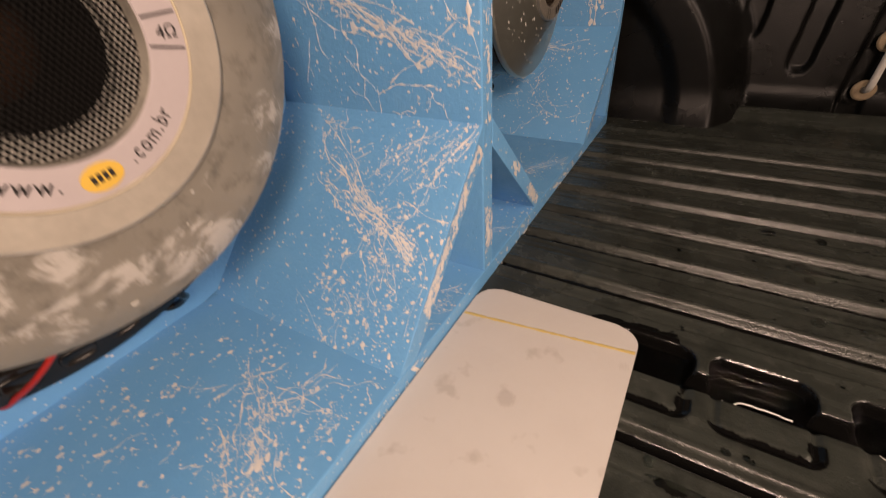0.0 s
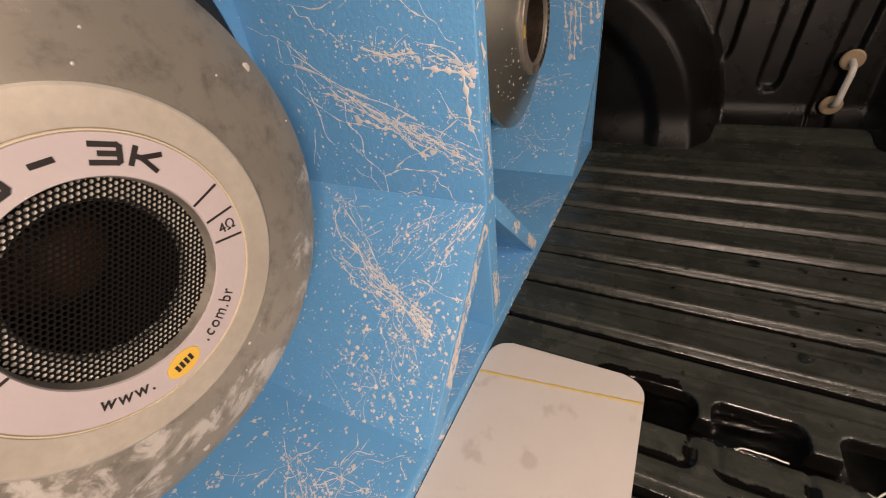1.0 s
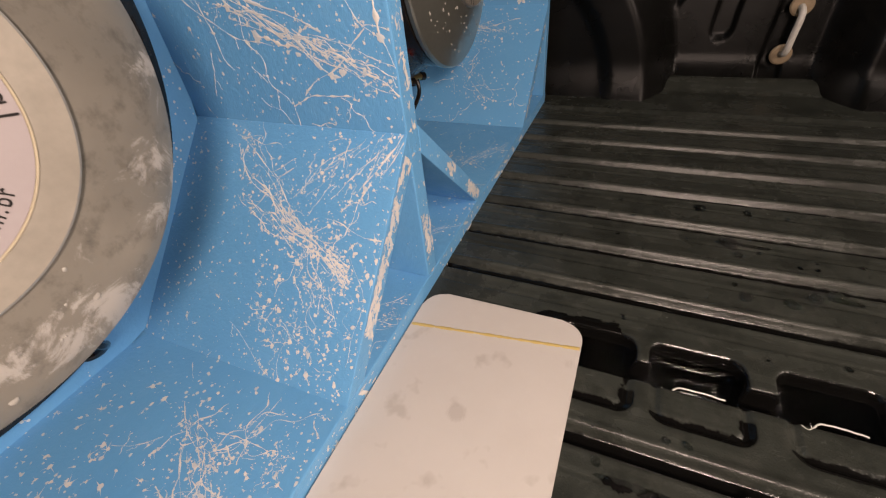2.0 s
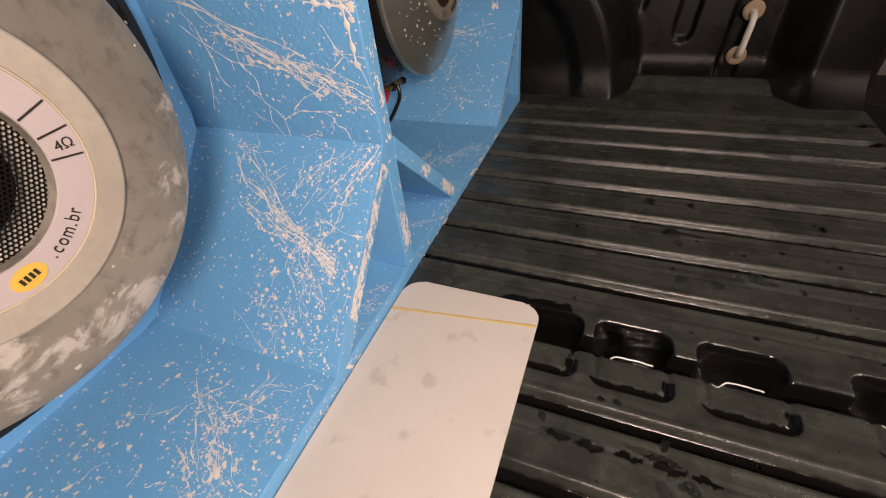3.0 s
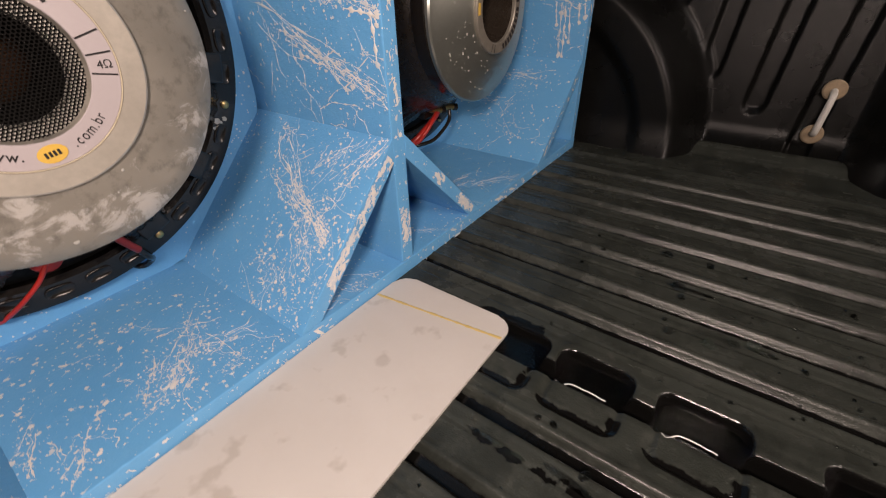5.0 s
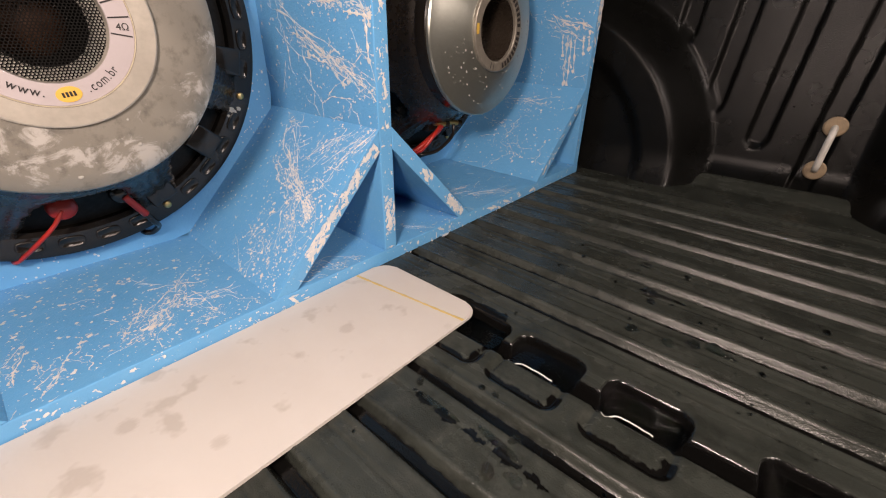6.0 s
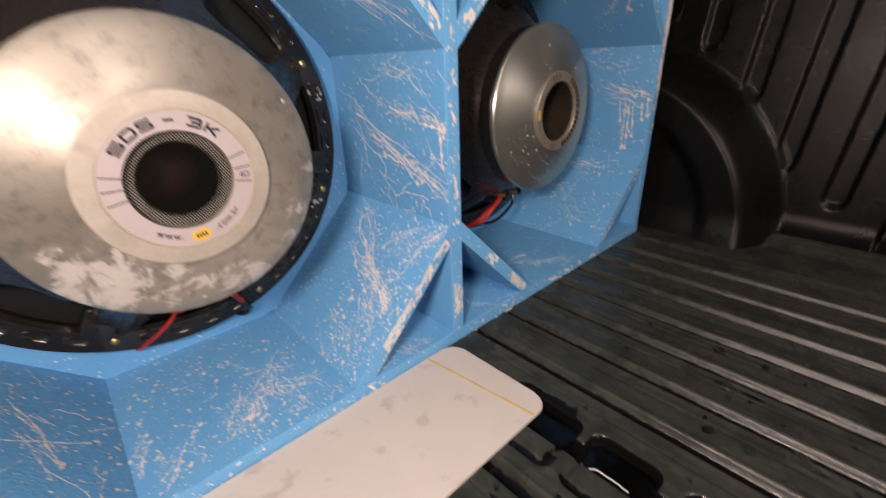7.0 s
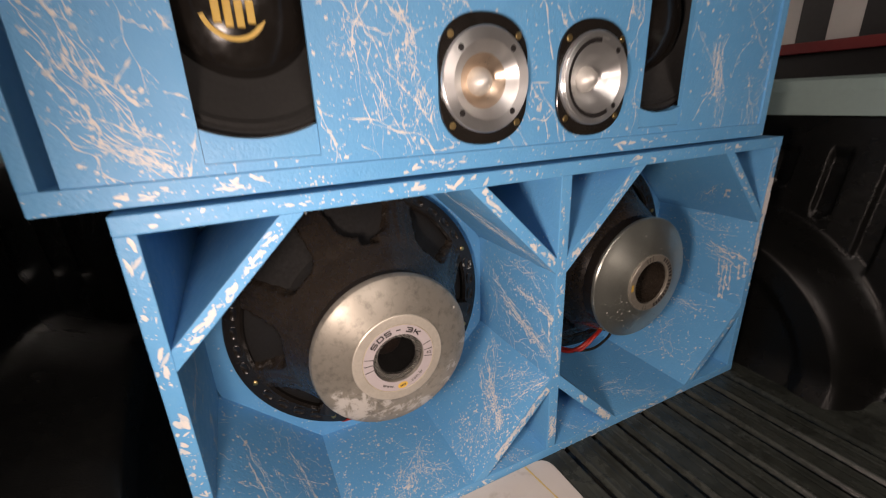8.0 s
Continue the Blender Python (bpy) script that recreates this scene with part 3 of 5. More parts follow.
def bed():
    bed_floor()
    bed_side(1, "wall_east", "black moulded bed liner side with a wheel housing and upright flutes")
    bed_side(-1, "wall_west", "black moulded bed liner side with a wheel housing")
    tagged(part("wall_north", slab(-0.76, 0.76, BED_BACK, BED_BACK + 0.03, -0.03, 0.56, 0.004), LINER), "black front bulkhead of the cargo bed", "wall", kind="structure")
    for s, n in ((1, "rail_east"), (-1, "rail_west")):
        prof = [(0.700, 0.556), (0.700, 0.606), (0.708, 0.628), (0.722, 0.634), (0.775, 0.634), (0.785, 0.622), (0.785, 0.556)]
        bm = extrude_y([(s * x, z) for x, z in prof], BED_TAIL, BED_BACK, 0.002)
        tagged(part(n, bm, BODY), "grey-green painted top rail of the bed side", "rail", kind="structure")
        bm = slab(min(s * 0.765, s * 0.79), max(s * 0.765, s * 0.79), BED_TAIL, BED_BACK, -0.25, 0.555, 0.004)
        tagged(part("outer_panel", bm, BODY), "grey-green painted outer bed panel", "wall", kind="structure")
    bm = slab(-0.70, 0.70, BED_TAIL - 0.42, BED_TAIL - 0.03, -0.075, -0.035, 0.008)
    tagged(part("tailgate", bm, LINER), "lowered black tailgate of the pickup", "tailgate", kind="structure")


# ---------------------------------------------------------------- bass cabinet
W, H, T, DEEP, FACE = 0.53, 0.528, 0.019, 0.57, 0.227
CUT = 0.150          # the corner boards cut 15 cm off each corner of a chamber
IN0, IN1, Z0, Z1 = 0.0095, W - T, 0.021, H - T


def octagon(x0, x1, z0, z1, c):
    return [(x0 + c, z0), (x1 - c, z0), (x1, z0 + c), (x1, z1 - c), (x1 - c, z1), (x0 + c, z1), (x0, z1 - c), (x0, z0 + c)]


def baffle(x0, x1, cx, cz, hole):
    """An eight-sided front board with a round hole, cut to fit between the corner boards."""
    outer = octagon(x0, x1, Z0, Z1, CUT)
    n = 96
    bm = bmesh.new()

    def edge_at(a):
        dx, dz = math.cos(a), math.sin(a)
        best = 9
        for (ax, az), (bx, bz) in zip(outer, outer[1:] + outer[:1]):
            ex, ez = bx - ax, bz - az
            det = dx * -ez + ex * dz
            if abs(det) < 1e-9:
                continue
            t = ((ax - cx) * -ez + ex * (az - cz)) / det
            u = (dx * (az - cz) - dz * (ax - cx)) / det
            if t > 0 and -1e-6 <= u <= 1 + 1e-6:
                best = min(best, t)
        return cx + best * dx, cz + best * dz

    rings = []
    for y in (FACE, FACE + 0.02):
        o = [bm.verts.new((p[0], y, p[1])) for p in (edge_at(2 * math.pi * k / n) for k in range(n))]
        i = [bm.verts.new((cx + hole * math.cos(2 * math.pi * k / n), y, cz + hole * math.sin(2 * math.pi * k / n))) for k in range(n)]
        rings.append((o, i))
    (o0, i0), (o1, i1) = rings
    for k in range(n):
        j = (k + 1) % n
        bm.faces.new((o0[k], i0[k], i0[j], o0[j]))
        bm.faces.new((o1[k], o1[j], i1[j], i1[k]))
        bm.faces.new((i0[k], i1[k], i1[j], i0[j]))
    bmesh.ops.recalc_face_normals(bm, faces=bm.faces)
    return bm


def bass_cabinet():
    box = thing("bass_cabinet", "sky-blue wooden twin subwoofer cabinet splashed with cream paint", "speaker cabinet")
    b = 0.0012
    bottom = part("bottom_panel", slab(-W, W, 0, DEEP, FLOOR, Z0, b), BLUE, box)
    top = part("top_panel", slab(-W, W, 0, DEEP, Z1, H, b), BLUE, box)
    left = part("side_panel", slab(-W, -IN1, 0.0006, DEEP, Z0, Z1, b), BLUE, box)
    right = part("side_panel", slab(IN1, W, 0.0006, DEEP, Z0, Z1, b), BLUE, box)
    part("back_panel", slab(-IN1, IN1, DEEP - 0.02, DEEP, Z0, Z1), BLUE, box)
    div = part("divider", slab(-IN0, IN0, 0.0004, DEEP - 0.021, Z0, Z1, b), BLUE, box)
    boards = {}
    for s, x0, x1 in (("l", -IN1, -IN0), ("r", IN0, IN1)):
        c = CUT
        ends = {"lr": ((x1 - c, Z0), (x1, Z0 + c)), "ur": ((x1, Z1 - c), (x1 - c, Z1)), "ul": ((x0 + c, Z1), (x0, Z1 - c)), "ll": ((x0, Z0 + c), (x0 + c, Z0))}
        for k, ((px, pz), (qx, qz)) in ends.items():
            d = Vector((qx - px, qz - pz)).normalized()
            n = Vector((d.y, -d.x)) * 0.018
            # ends run on behind to meet the panels squarely
            e = d * 0.018
            outline = [(px, pz), (qx, qz), (qx + n.x - e.x, qz + n.y - e.y), (px + n.x + e.x, pz + n.y + e.y)]
            boards[s + k] = part("corner_board", extrude_y(outline, 0.0002, DEEP - 0.12, 0.0008), BLUE, box)
    bl = part("baffle", baffle(-IN1, -IN0, -0.2580, 0.2700, 0.205), BLUE, box)
    br = part("baffle", baffle(IN0, IN1, 0.2590, 0.2700, 0.205), BLUE, box)

    # paint on the divider's inner face
    sp = Splatter((-IN0 - 0.0001, 0, 0), (0, 1, 0), (0, 0, 1), 11, lambda a, c: 0.001 < a < FACE and Z0 < c < Z1)
    sp.n = Vector((-1, 0, 0))
    sp.burst(0.178, 0.285, 0.004, 0.207, 15, 0.006, 0.0016)
    sp.burst(0.170, 0.266, 0.060, 0.226, 8, 0.004, 0.0018)
    sp.burst(0.08, 0.236, 0.002, 0.205, 9, 0.006, 0.0013)
    sp.burst(0.140, 0.308, 0.055, 0.292, 9, 0.004, 0.0014)
    sp.burst(0.10, 0.298, 0.055, 0.292, 5, 0.006, 0.0010, 0.8)
    sp.burst(0.050, 0.300, 0.003, 0.281, 6, 0.003, 0.0014)
    sp.thread(0.046, 0.284, 0.004, 0.281, 0.0026, 0.05)
    sp.thread(0.012, 0.281, 0.010, 0.240, 0.0026, 0.03, 0.0, 0)
    sp.thread(0.131, 0.256, 0.104, 0.190, 0.0007, 0.3)
    sp.thread(0.104, 0.187, 0.042, 0.196, 0.0009, 0.5)
    sp.burst(0.17, 0.33, 0.02, 0.36, 6, 0.012, 0.0010)
    sp.burst(0.05, 0.35, 0.01, 0.30, 4, 0.01, 0.0012)
    sp.web(0.0, FACE, Z0 + CUT, Z1 - CUT, 46, 0.085, 0.0008, -2.5)
    sp.spray(0.0, FACE, Z0 + CUT, Z1 - CUT, 230)
    sp.done(div)

    # paint on the lower corner board by the divider, u runs inwards, v down the board
    r2 = math.sqrt(0.5)
    sp = Splatter((-IN0, 0, Z0 + CUT), (0, 1, 0), (-r2, 0, -r2), 12, lambda a, c: 0.001 < a < FACE and 0.0 < c < CUT * 1.414)
    sp.n = Vector((-r2, 0, r2))
    sp.burst(0.175, 0.016, 0.068, 0.095, 12, 0.006, 0.0012)
    sp.burst(0.10, 0.075, 0.022, 0.122, 12, 0.004, 0.0018)
    sp.burst(0.050, 0.100, 0.018, 0.124, 7, 0.003, 0.0022)
    sp.burst(0.150, 0.070, 0.060, 0.105, 9, 0.006, 0.0012)
    sp.burst(0.010, 0.000, 0.052, 0.090, 14, 0.006, 0.0012)
    sp.burst(0.020, 0.000, 0.085, 0.060, 8, 0.008, 0.0009)
    sp.burst(0.062, 0.110, 0.035, 0.175, 8, 0.008, 0.0008)
    sp.burst(0.068, 0.150, 0.058, 0.205, 6, 0.011, 0.0009, 0.7)
    sp.burst(0.040, 0.10, 0.030, 0.19, 4, 0.010, 0.0008, 0.5)
    sp.burst(0.090, 0.16, 0.045, 0.19, 4, 0.010, 0.0008, 0.6)
    sp.web(0.0, 0.19, 0.0, CUT * 1.414, 46, 0.075, 0.0007)
    sp.spray(0.0, FACE, 0, CUT * 1.414, 520)
    sp.spray(0.0, 0.11, 0.08, CUT * 1.414, 260, 0.0034)
    sp.done(boards["llr"])

    # paint on the floor of the cabinet, u along x, v inwards
    sp = Splatter((0, 0, Z0), (1, 0, 0), (0, 1, 0), 13, lambda a, c: -IN1 < a < IN1 and 0.001 < c < FACE and not (-0.168 < a < -0.15) and not abs(a) < 0.011)
    sp.burst(-0.198, 0.126, -0.272, 0.020, 15, 0.006, 0.0012)
    sp.burst(-0.228, 0.080, -0.262, 0.030, 10, 0.009, 0.0011, 0.6)
    sp.burst(-0.250, 0.097, -0.285, 0.035, 9, 0.004, 0.0013)
    sp.burst(-0.213, 0.080, -0.212, 0.034, 5, 0.006, 0.0010)
    sp.burst(-0.195, 0.025, -0.232, 0.030, 9, 0.008, 0.0009, 0.8)
    sp.burst(-0.340, 0.108, -0.358, 0.045, 10, 0.006, 0.0011)
    sp.burst(-0.40, 0.12, -0.43, 0.03, 9, 0.008, 0.0012)
    sp.burst(-0.31, 0.06, -0.34, 0.02, 6, 0.006, 0.0011)
    sp.burst(-0.12, 0.03, -0.05, 0.008, 9, 0.006, 0.0008, 0.9)
    sp.burst(0.20, 0.06, 0.30, 0.02, 8, 0.012, 0.0010)
    sp.burst(0.19, 0.08, 0.27, 0.07, 6, 0.010, 0.0010)
    sp.burst(0.03, 0.05, 0.10, 0.006, 4, 0.008, 0.0009)
    sp.web(-IN1, -CUT, 0.0, 0.17, 60, 0.075, 0.0008)
    sp.web(0.15, IN1 - CUT, 0.0, 0.17, 26, 0.06, 0.0008)
    sp.spray(-IN1, -CUT, 0, FACE, 800, 0.0034)
    sp.spray(IN0, IN1, 0, FACE, 260, 0.0032)
    sp.spray(-CUT, 0, 0, 0.12, 60)
    sp.done(bottom)

    # right chamber: outer side wall and its lower corner board
    sp = Splatter((IN1, 0, 0), (0, 1, 0), (0, 0, 1), 14, lambda a, c: 0.001 < a < FACE and Z0 + CUT < c < Z1 - CUT)
    sp.n = Vector((-1, 0, 0))
    sp.burst(0.11, 0.300, 0.003, 0.262, 10, 0.006, 0.0018)
    sp.burst(0.10, 0.275, 0.02, 0.255, 6, 0.005, 0.0015)
    for y, z, l in ((0.052, 0.262, 0.085), (0.044, 0.262, 0.10), (0.036, 0.255, 0.055), (0.020, 0.262, 0.03), (0.062, 0.262, 0.035), (0.010, 0.262, 0.022)):
        sp.thread(y, z, y - 0.004, z - l, 0.0022, 0.04, 0.1)
        sp.drop(y - 0.004, z - l, 0.0032)
    sp.burst(0.15, 0.33, 0.02, 0.34, 8, 0.012, 0.0012)
    sp.web(0, FACE, Z0 + CUT, Z1 - CUT, 26, 0.07, 0.0008, -2.6)
    sp.spray(0, FACE, Z0 + CUT, Z1 - CUT, 200, 0.0030)
    sp.done(right)
    sp = Splatter((IN1, 0, Z0 + CUT), (0, 1, 0), (-r2, 0, -r2), 15, lambda a, c: 0.001 < a < FACE and 0.0 < c < CUT * 1.414)
    sp.n = Vector((-r2, 0, r2))
    sp.burst(0.16, 0.05, 0.05, 0.045, 9, 0.006, 0.0012)
    sp.burst(0.18, 0.10, 0.10, 0.11, 6, 0.007, 0.0013)
    sp.burst(0.11, 0.13, 0.06, 0.16, 6, 0.01, 0.0011)
    sp.web(0, 0.2, 0, CUT * 1.414, 24, 0.06, 0.0008)
    sp.spray(0, FACE, 0, CUT * 1.414, 360, 0.0034)
    sp.done(boards["rlr"])
    # left chamber: the far lower corner board and the outer side
    sp = Splatter((-IN1, 0, Z0 + CUT), (0, 1, 0), (r2, 0, -r2), 20, lambda a, c: 0.001 < a < FACE and 0.0 < c < CUT * 1.414)
    sp.n = Vector((r2, 0, r2))
    sp.burst(0.14, 0.04, 0.03, 0.09, 9, 0.008, 0.0013)
    sp.burst(0.16, 0.13, 0.05, 0.17, 9, 0.010, 0.0012)
    sp.web(0, FACE, 0, CUT * 1.414, 34, 0.07, 0.0009)
    sp.spray(0, FACE, 0, CUT * 1.414, 420, 0.0036)
    sp.done(boards["lll"])
    sp = Splatter((-IN1, 0, 0), (0, 1, 0), (0, 0, 1), 21, lambda a, c: 0.001 < a < FACE and Z0 + CUT < c < Z1 - CUT)
    sp.n = Vector((1, 0, 0))
    sp.web(0, FACE, Z0 + CUT, Z1 - CUT, 26, 0.07, 0.0009)
    sp.spray(0, FACE, Z0 + CUT, Z1 - CUT, 200, 0.0032)
    sp.done(left)
    # upper corner boards, seen from below
    sp = Splatter((-IN0, 0, Z1 - CUT), (0, 1, 0), (-r2, 0, r2), 16, lambda a, c: 0.001 < a < FACE and 0.0 < c < CUT * 1.414)
    sp.n = Vector((-r2, 0, -r2))
    sp.burst(0.12, 0.15, 0.01, 0.02, 9, 0.012, 0.0009)
    sp.burst(0.16, 0.19, 0.05, 0.05, 6, 0.012, 0.0007)
    sp.spray(0, FACE, 0, CUT * 1.414, 120)
    sp.done(boards["lur"])
    sp = Splatter((IN1, 0, Z1 - CUT), (0, 1, 0), (-r2, 0, r2), 17, lambda a, c: 0.001 < a < FACE and 0.0 < c < CUT * 1.414)
    sp.n = Vector((-r2, 0, -r2))
    sp.burst(0.10, 0.05, 0.05, 0.11, 6, 0.006, 0.0012)
    sp.thread(0.05, 0.07, 0.03, 0.10, 0.003, 0.1)
    sp.spray(0, FACE, 0, CUT * 1.414, 60)
    sp.done(boards["rur"])
    # baffles
    for bb, s in ((bl, -1), (br, 1)):
        sp = Splatter((s * 0.2585, FACE, 0.270), (1, 0, 0), (0, 0, 1), 18 + s, lambda a, c: 0.232 < math.hypot(a, c) and abs(a) < 0.245 and abs(c) < 0.237 and abs(a) + abs(c) < 0.34)
        sp.n = Vector((0, -1, 0))
        sp.spray(-0.25, 0.25, -0.25, 0.25, 420, 0.0032)
        sp.done(bb)

    # the front edges, where most of the paint caught
    def face_splatter(seed, parent):
        s = Splatter((0, 0, 0), (1, 0, 0), (0, 0, 1), seed, lambda a, c: abs(a) < W - 0.001 and 0.001 < c < H - 0.001)
        s.n = Vector((0, -1, 0))
        return s
    sp = face_splatter(30, top)
    sp.inside = lambda a, c: abs(a) < W - 0.001 and Z1 + 0.001 < c < H - 0.001
    for x0, x1, n in ((-0.42, -0.30, 9), (-0.19, -0.13, 6), (0.12, 0.18, 4), (0.36, 0.40, 4), (-0.27, -0.22, 3)):
        sp.smear(x0, 0.519, x1, 0.518, n, 0.0075)
    sp.spray(-W, W, Z1, H, 120, 0.004)
    sp.done(top)
    sp = face_splatter(31, bottom)
    sp.inside = lambda a, c: abs(a) < W - 0.001 and 0.001 < c < Z0 - 0.001
    for x0, x1, n in ((-0.36, -0.30, 4), (-0.45, -0.38, 4), (-0.20, -0.12, 5), (0.05, 0.12, 5), (0.2, 0.4, 10)):
        sp.smear(x0, 0.010, x1, 0.009, n, 0.006)
    sp.spray(-W, W, 0, Z0, 260, 0.003)
    sp.done(bottom)
    for s, ob, seed in ((-1, left, 32), (1, right, 33)):
        sp = face_splatter(seed, ob)
        sp.inside = lambda a, c, s=s: IN1 + 0.001 < s * a < W - 0.001 and Z0 < c < Z1
        if s < 0:
            for z0, z1, n in ((0.35, 0.44, 10), (0.10, 0.30, 22), (0.46, 0.50, 3)):
                sp.smear(s * 0.5205, z0, s * 0.5205, z1, n, 0.0085)
        else:
            for z0, z1, n in ((0.375, 0.445, 95), (0.28, 0.37, 40), (0.46, 0.50, 10), (0.20, 0.26, 5)):
                sp.smear(s * 0.5205, z0, s * 0.5205, z1, n, 0.009)
        sp.spray(-W, W, 0, H, 2500, 0.003)
        sp.done(ob)
    sp = face_splatter(34, div)
    sp.inside = lambda a, c: abs(a) < IN0 - 0.0008 and Z0 < c < Z1
    for z0, z1, n in ((0.045, 0.085, 36), (0.17, 0.26, 9), (0.28, 0.38, 6), (0.40, 0.47, 5)):
        sp.smear(0, z0, 0, z1, n, 0.0055)
    sp.spray(-IN0, IN0, Z0, Z1, 110, 0.003)
    sp.done(div)
    for k, ob in boards.items():
        x0, x1 = (-IN1, -IN0) if k[0] == "l" else (IN0, IN1)
        c = CUT
        ends = {"lr": ((x1 - c, Z0), (x1, Z0 + c)), "ur": ((x1, Z1 - c), (x1 - c, Z1)), "ul": ((x0 + c, Z1), (x0, Z1 - c)), "ll": ((x0, Z0 + c), (x0 + c, Z0))}
        (px, pz), (qx, qz) = ends[k[1:]]
        d = Vector((qx - px, qz - pz)).normalized()
        n = Vector((d.y, -d.x))
        sp = Splatter((px + n.x * 0.0012, 0.0, pz + n.y * 0.0012), (d.x, 0, d.y), (n.x, 0, n.y), 40 + sum(map(ord, k)), lambda a, e: 0.016 < a < CUT * 1.414 - 0.016 and 0.0 < e < 0.0156)
        sp.n = Vector((0, -1, 0))
        spots = {"lul": ((0.03, 0.19, 34),), "lur": ((0.02, 0.08, 14), (0.15, 0.2, 12)), "llr": ((0.05, 0.09, 22), (0.10, 0.2, 44)), "rll": ((0.15, 0.20, 44), (0.08, 0.10, 8)),
                 "rul": ((0.02, 0.20, 26),), "rur": ((0.05, 0.18, 16),)}.get(k, ((0.02, 0.19, 16),))
        for a0, a1, m in spots:
            sp.smear(a0, 0.007, a1, 0.007, m, 0.0065)
        sp.spray(0, 0.21, 0, 0.017, 40, 0.003)
        sp.done(ob)


# ---------------------------------------------------------------- subwoofers, mounted magnet outwards
def basket_mesh(cx, cz):
    """The pressed frame: a cone between flange and magnet with eight rounded windows sunk in it."""
    na, ns = 288, 36
    verts, faces, mats, deep = [], [], [], []
    for j in range(ns + 1):
        s = j / ns
        for i in range(na):
            a = 2 * math.pi * i / na
            # a cone from the flange, then a steeper neck up to the magnet
            cone, collar = min(s, 0.7), max(0.0, (s - 0.7) / 0.3)
            r = 0.203 - 0.083 * cone ** 0.85 - 0.026 * collar
            y = 0.205 - 0.105 * cone - 0.046 * collar
            # window test in a strip of one eighth
            f = ((a / (2 * math.pi) * 8 + 0.5) % 1.0) - 0.5
            spoke = int(a / (2 * math.pi) * 8 + 0.5) % 8
            half = 0.360 - 0.14 * s
            top = 0.52 if spoke == 2 else 0.64
            qx, qy = abs(f) - half, abs(s - (top - 0.10) / 2) - (top + 0.10) / 2
            rr = 0.18
            qx, qy = (qx + rr), (qy + rr)
            d = math.hypot(max(qx, 0), max(qy, 0)) + min(max(qx, qy), 0) - rr
            if spoke == 2:
                # the window over the terminals runs out into a tongue
                d = min(d, max(abs(f + 0.02) - 0.13, abs(s - 0.45) - 0.20) + 0.02 * abs(f))
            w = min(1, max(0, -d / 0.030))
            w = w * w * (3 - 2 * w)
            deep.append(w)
            rib = 0.004 * max(0.0, 1 - abs(abs(f) - 0.46) / 0.04) * max(0.0, 1 - 2 * collar) * min(1.0, (1 - cone / 0.7) * 5)
            r = r - 0.019 * w + rib * (1 - w)
            y = y + 0.022 * w
            verts.append((cx + r * math.cos(a), y, cz + r * math.sin(a)))
    for j in range(ns):
        for i in range(na):
            k = (i + 1) % na
            faces.append((j * na + i, j * na + k, (j + 1) * na + k, (j + 1) * na + i))
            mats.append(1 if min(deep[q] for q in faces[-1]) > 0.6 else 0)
    me = bpy.data.meshes.new("basket")
    me.from_pydata(verts, [], faces)
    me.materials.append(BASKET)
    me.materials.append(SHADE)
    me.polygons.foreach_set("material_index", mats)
    return me


def perforated(cx, cz, y, radius, pitch, hole):
    """A disc of hexagonal cells, each with a hole through it."""
    verts, faces = [], []
    rows = int(radius / (pitch * 0.866)) + 1
    for j in range(-rows, rows + 1):
        for i in range(-rows - 2, rows + 3):
            x = (i + 0.5 * (j % 2)) * pitch
            z = j * pitch * 0.866
            if math.hypot(x, z) > radius:
                continue
            b = len(verts)
            for q, dy in ((pitch * 0.578, 0), (hole, 0), (hole, 0.0008)):
                for k in range(6):
                    a = math.pi / 6 + k * math.pi / 3
                    verts.append((cx + x + q * math.cos(a), y + dy, cz + z + q * math.sin(a)))
            for k in range(6):
                n = (k + 1) % 6
                faces.append((b + k, b + n, b + 6 + n, b + 6 + k))
                faces.append((b + 6 + k, b + 6 + n, b + 12 + n, b + 12 + k))
    me = bpy.data.meshes.new("vent_grille")
    me.from_pydata(verts, [], faces)
    return me


def arc_word(text, size, cx, cz, y, r, mid, parent, flip=False, stretch=1.0, gap=1.0, bold=0.0):
    """Letters set round a circle, mid in degrees anticlockwise from the right as seen from the front."""
    advance = {"-": 0.62, " ": 0.42, ".": 0.38, "w": 0.86, "m": 0.96, "W": 1.0, "r": 0.46, "I": 0.4}
    widths = [advance.get(c, 0.72) * size * stretch * gap for c in text]
    total = sum(widths)
    at = -total / 2
    for c, w in zip(text, widths):
        if c != " ":
            me = letters(c, size, 0.0003, bold)
            s = at + w / 2
            if flip:
                a = radians(mid) + s / r
                turn = a + math.pi / 2
            else:
                a = radians(mid) - s / r
                turn = a - math.pi / 2
            # letter plane: x along the circle, y outwards, seen from minus y
            m = Matrix.Translation((cx + r * math.cos(a), y, cz + r * math.sin(a))) @ Matrix.Rotation(-turn, 4, "Y") @ Matrix.Rotation(math.pi / 2, 4, "X") @ Matrix.Diagonal((stretch, 1, 1, 1))
            me.transform(m)
            part_mesh("letter", me, INK, parent)
        at += w


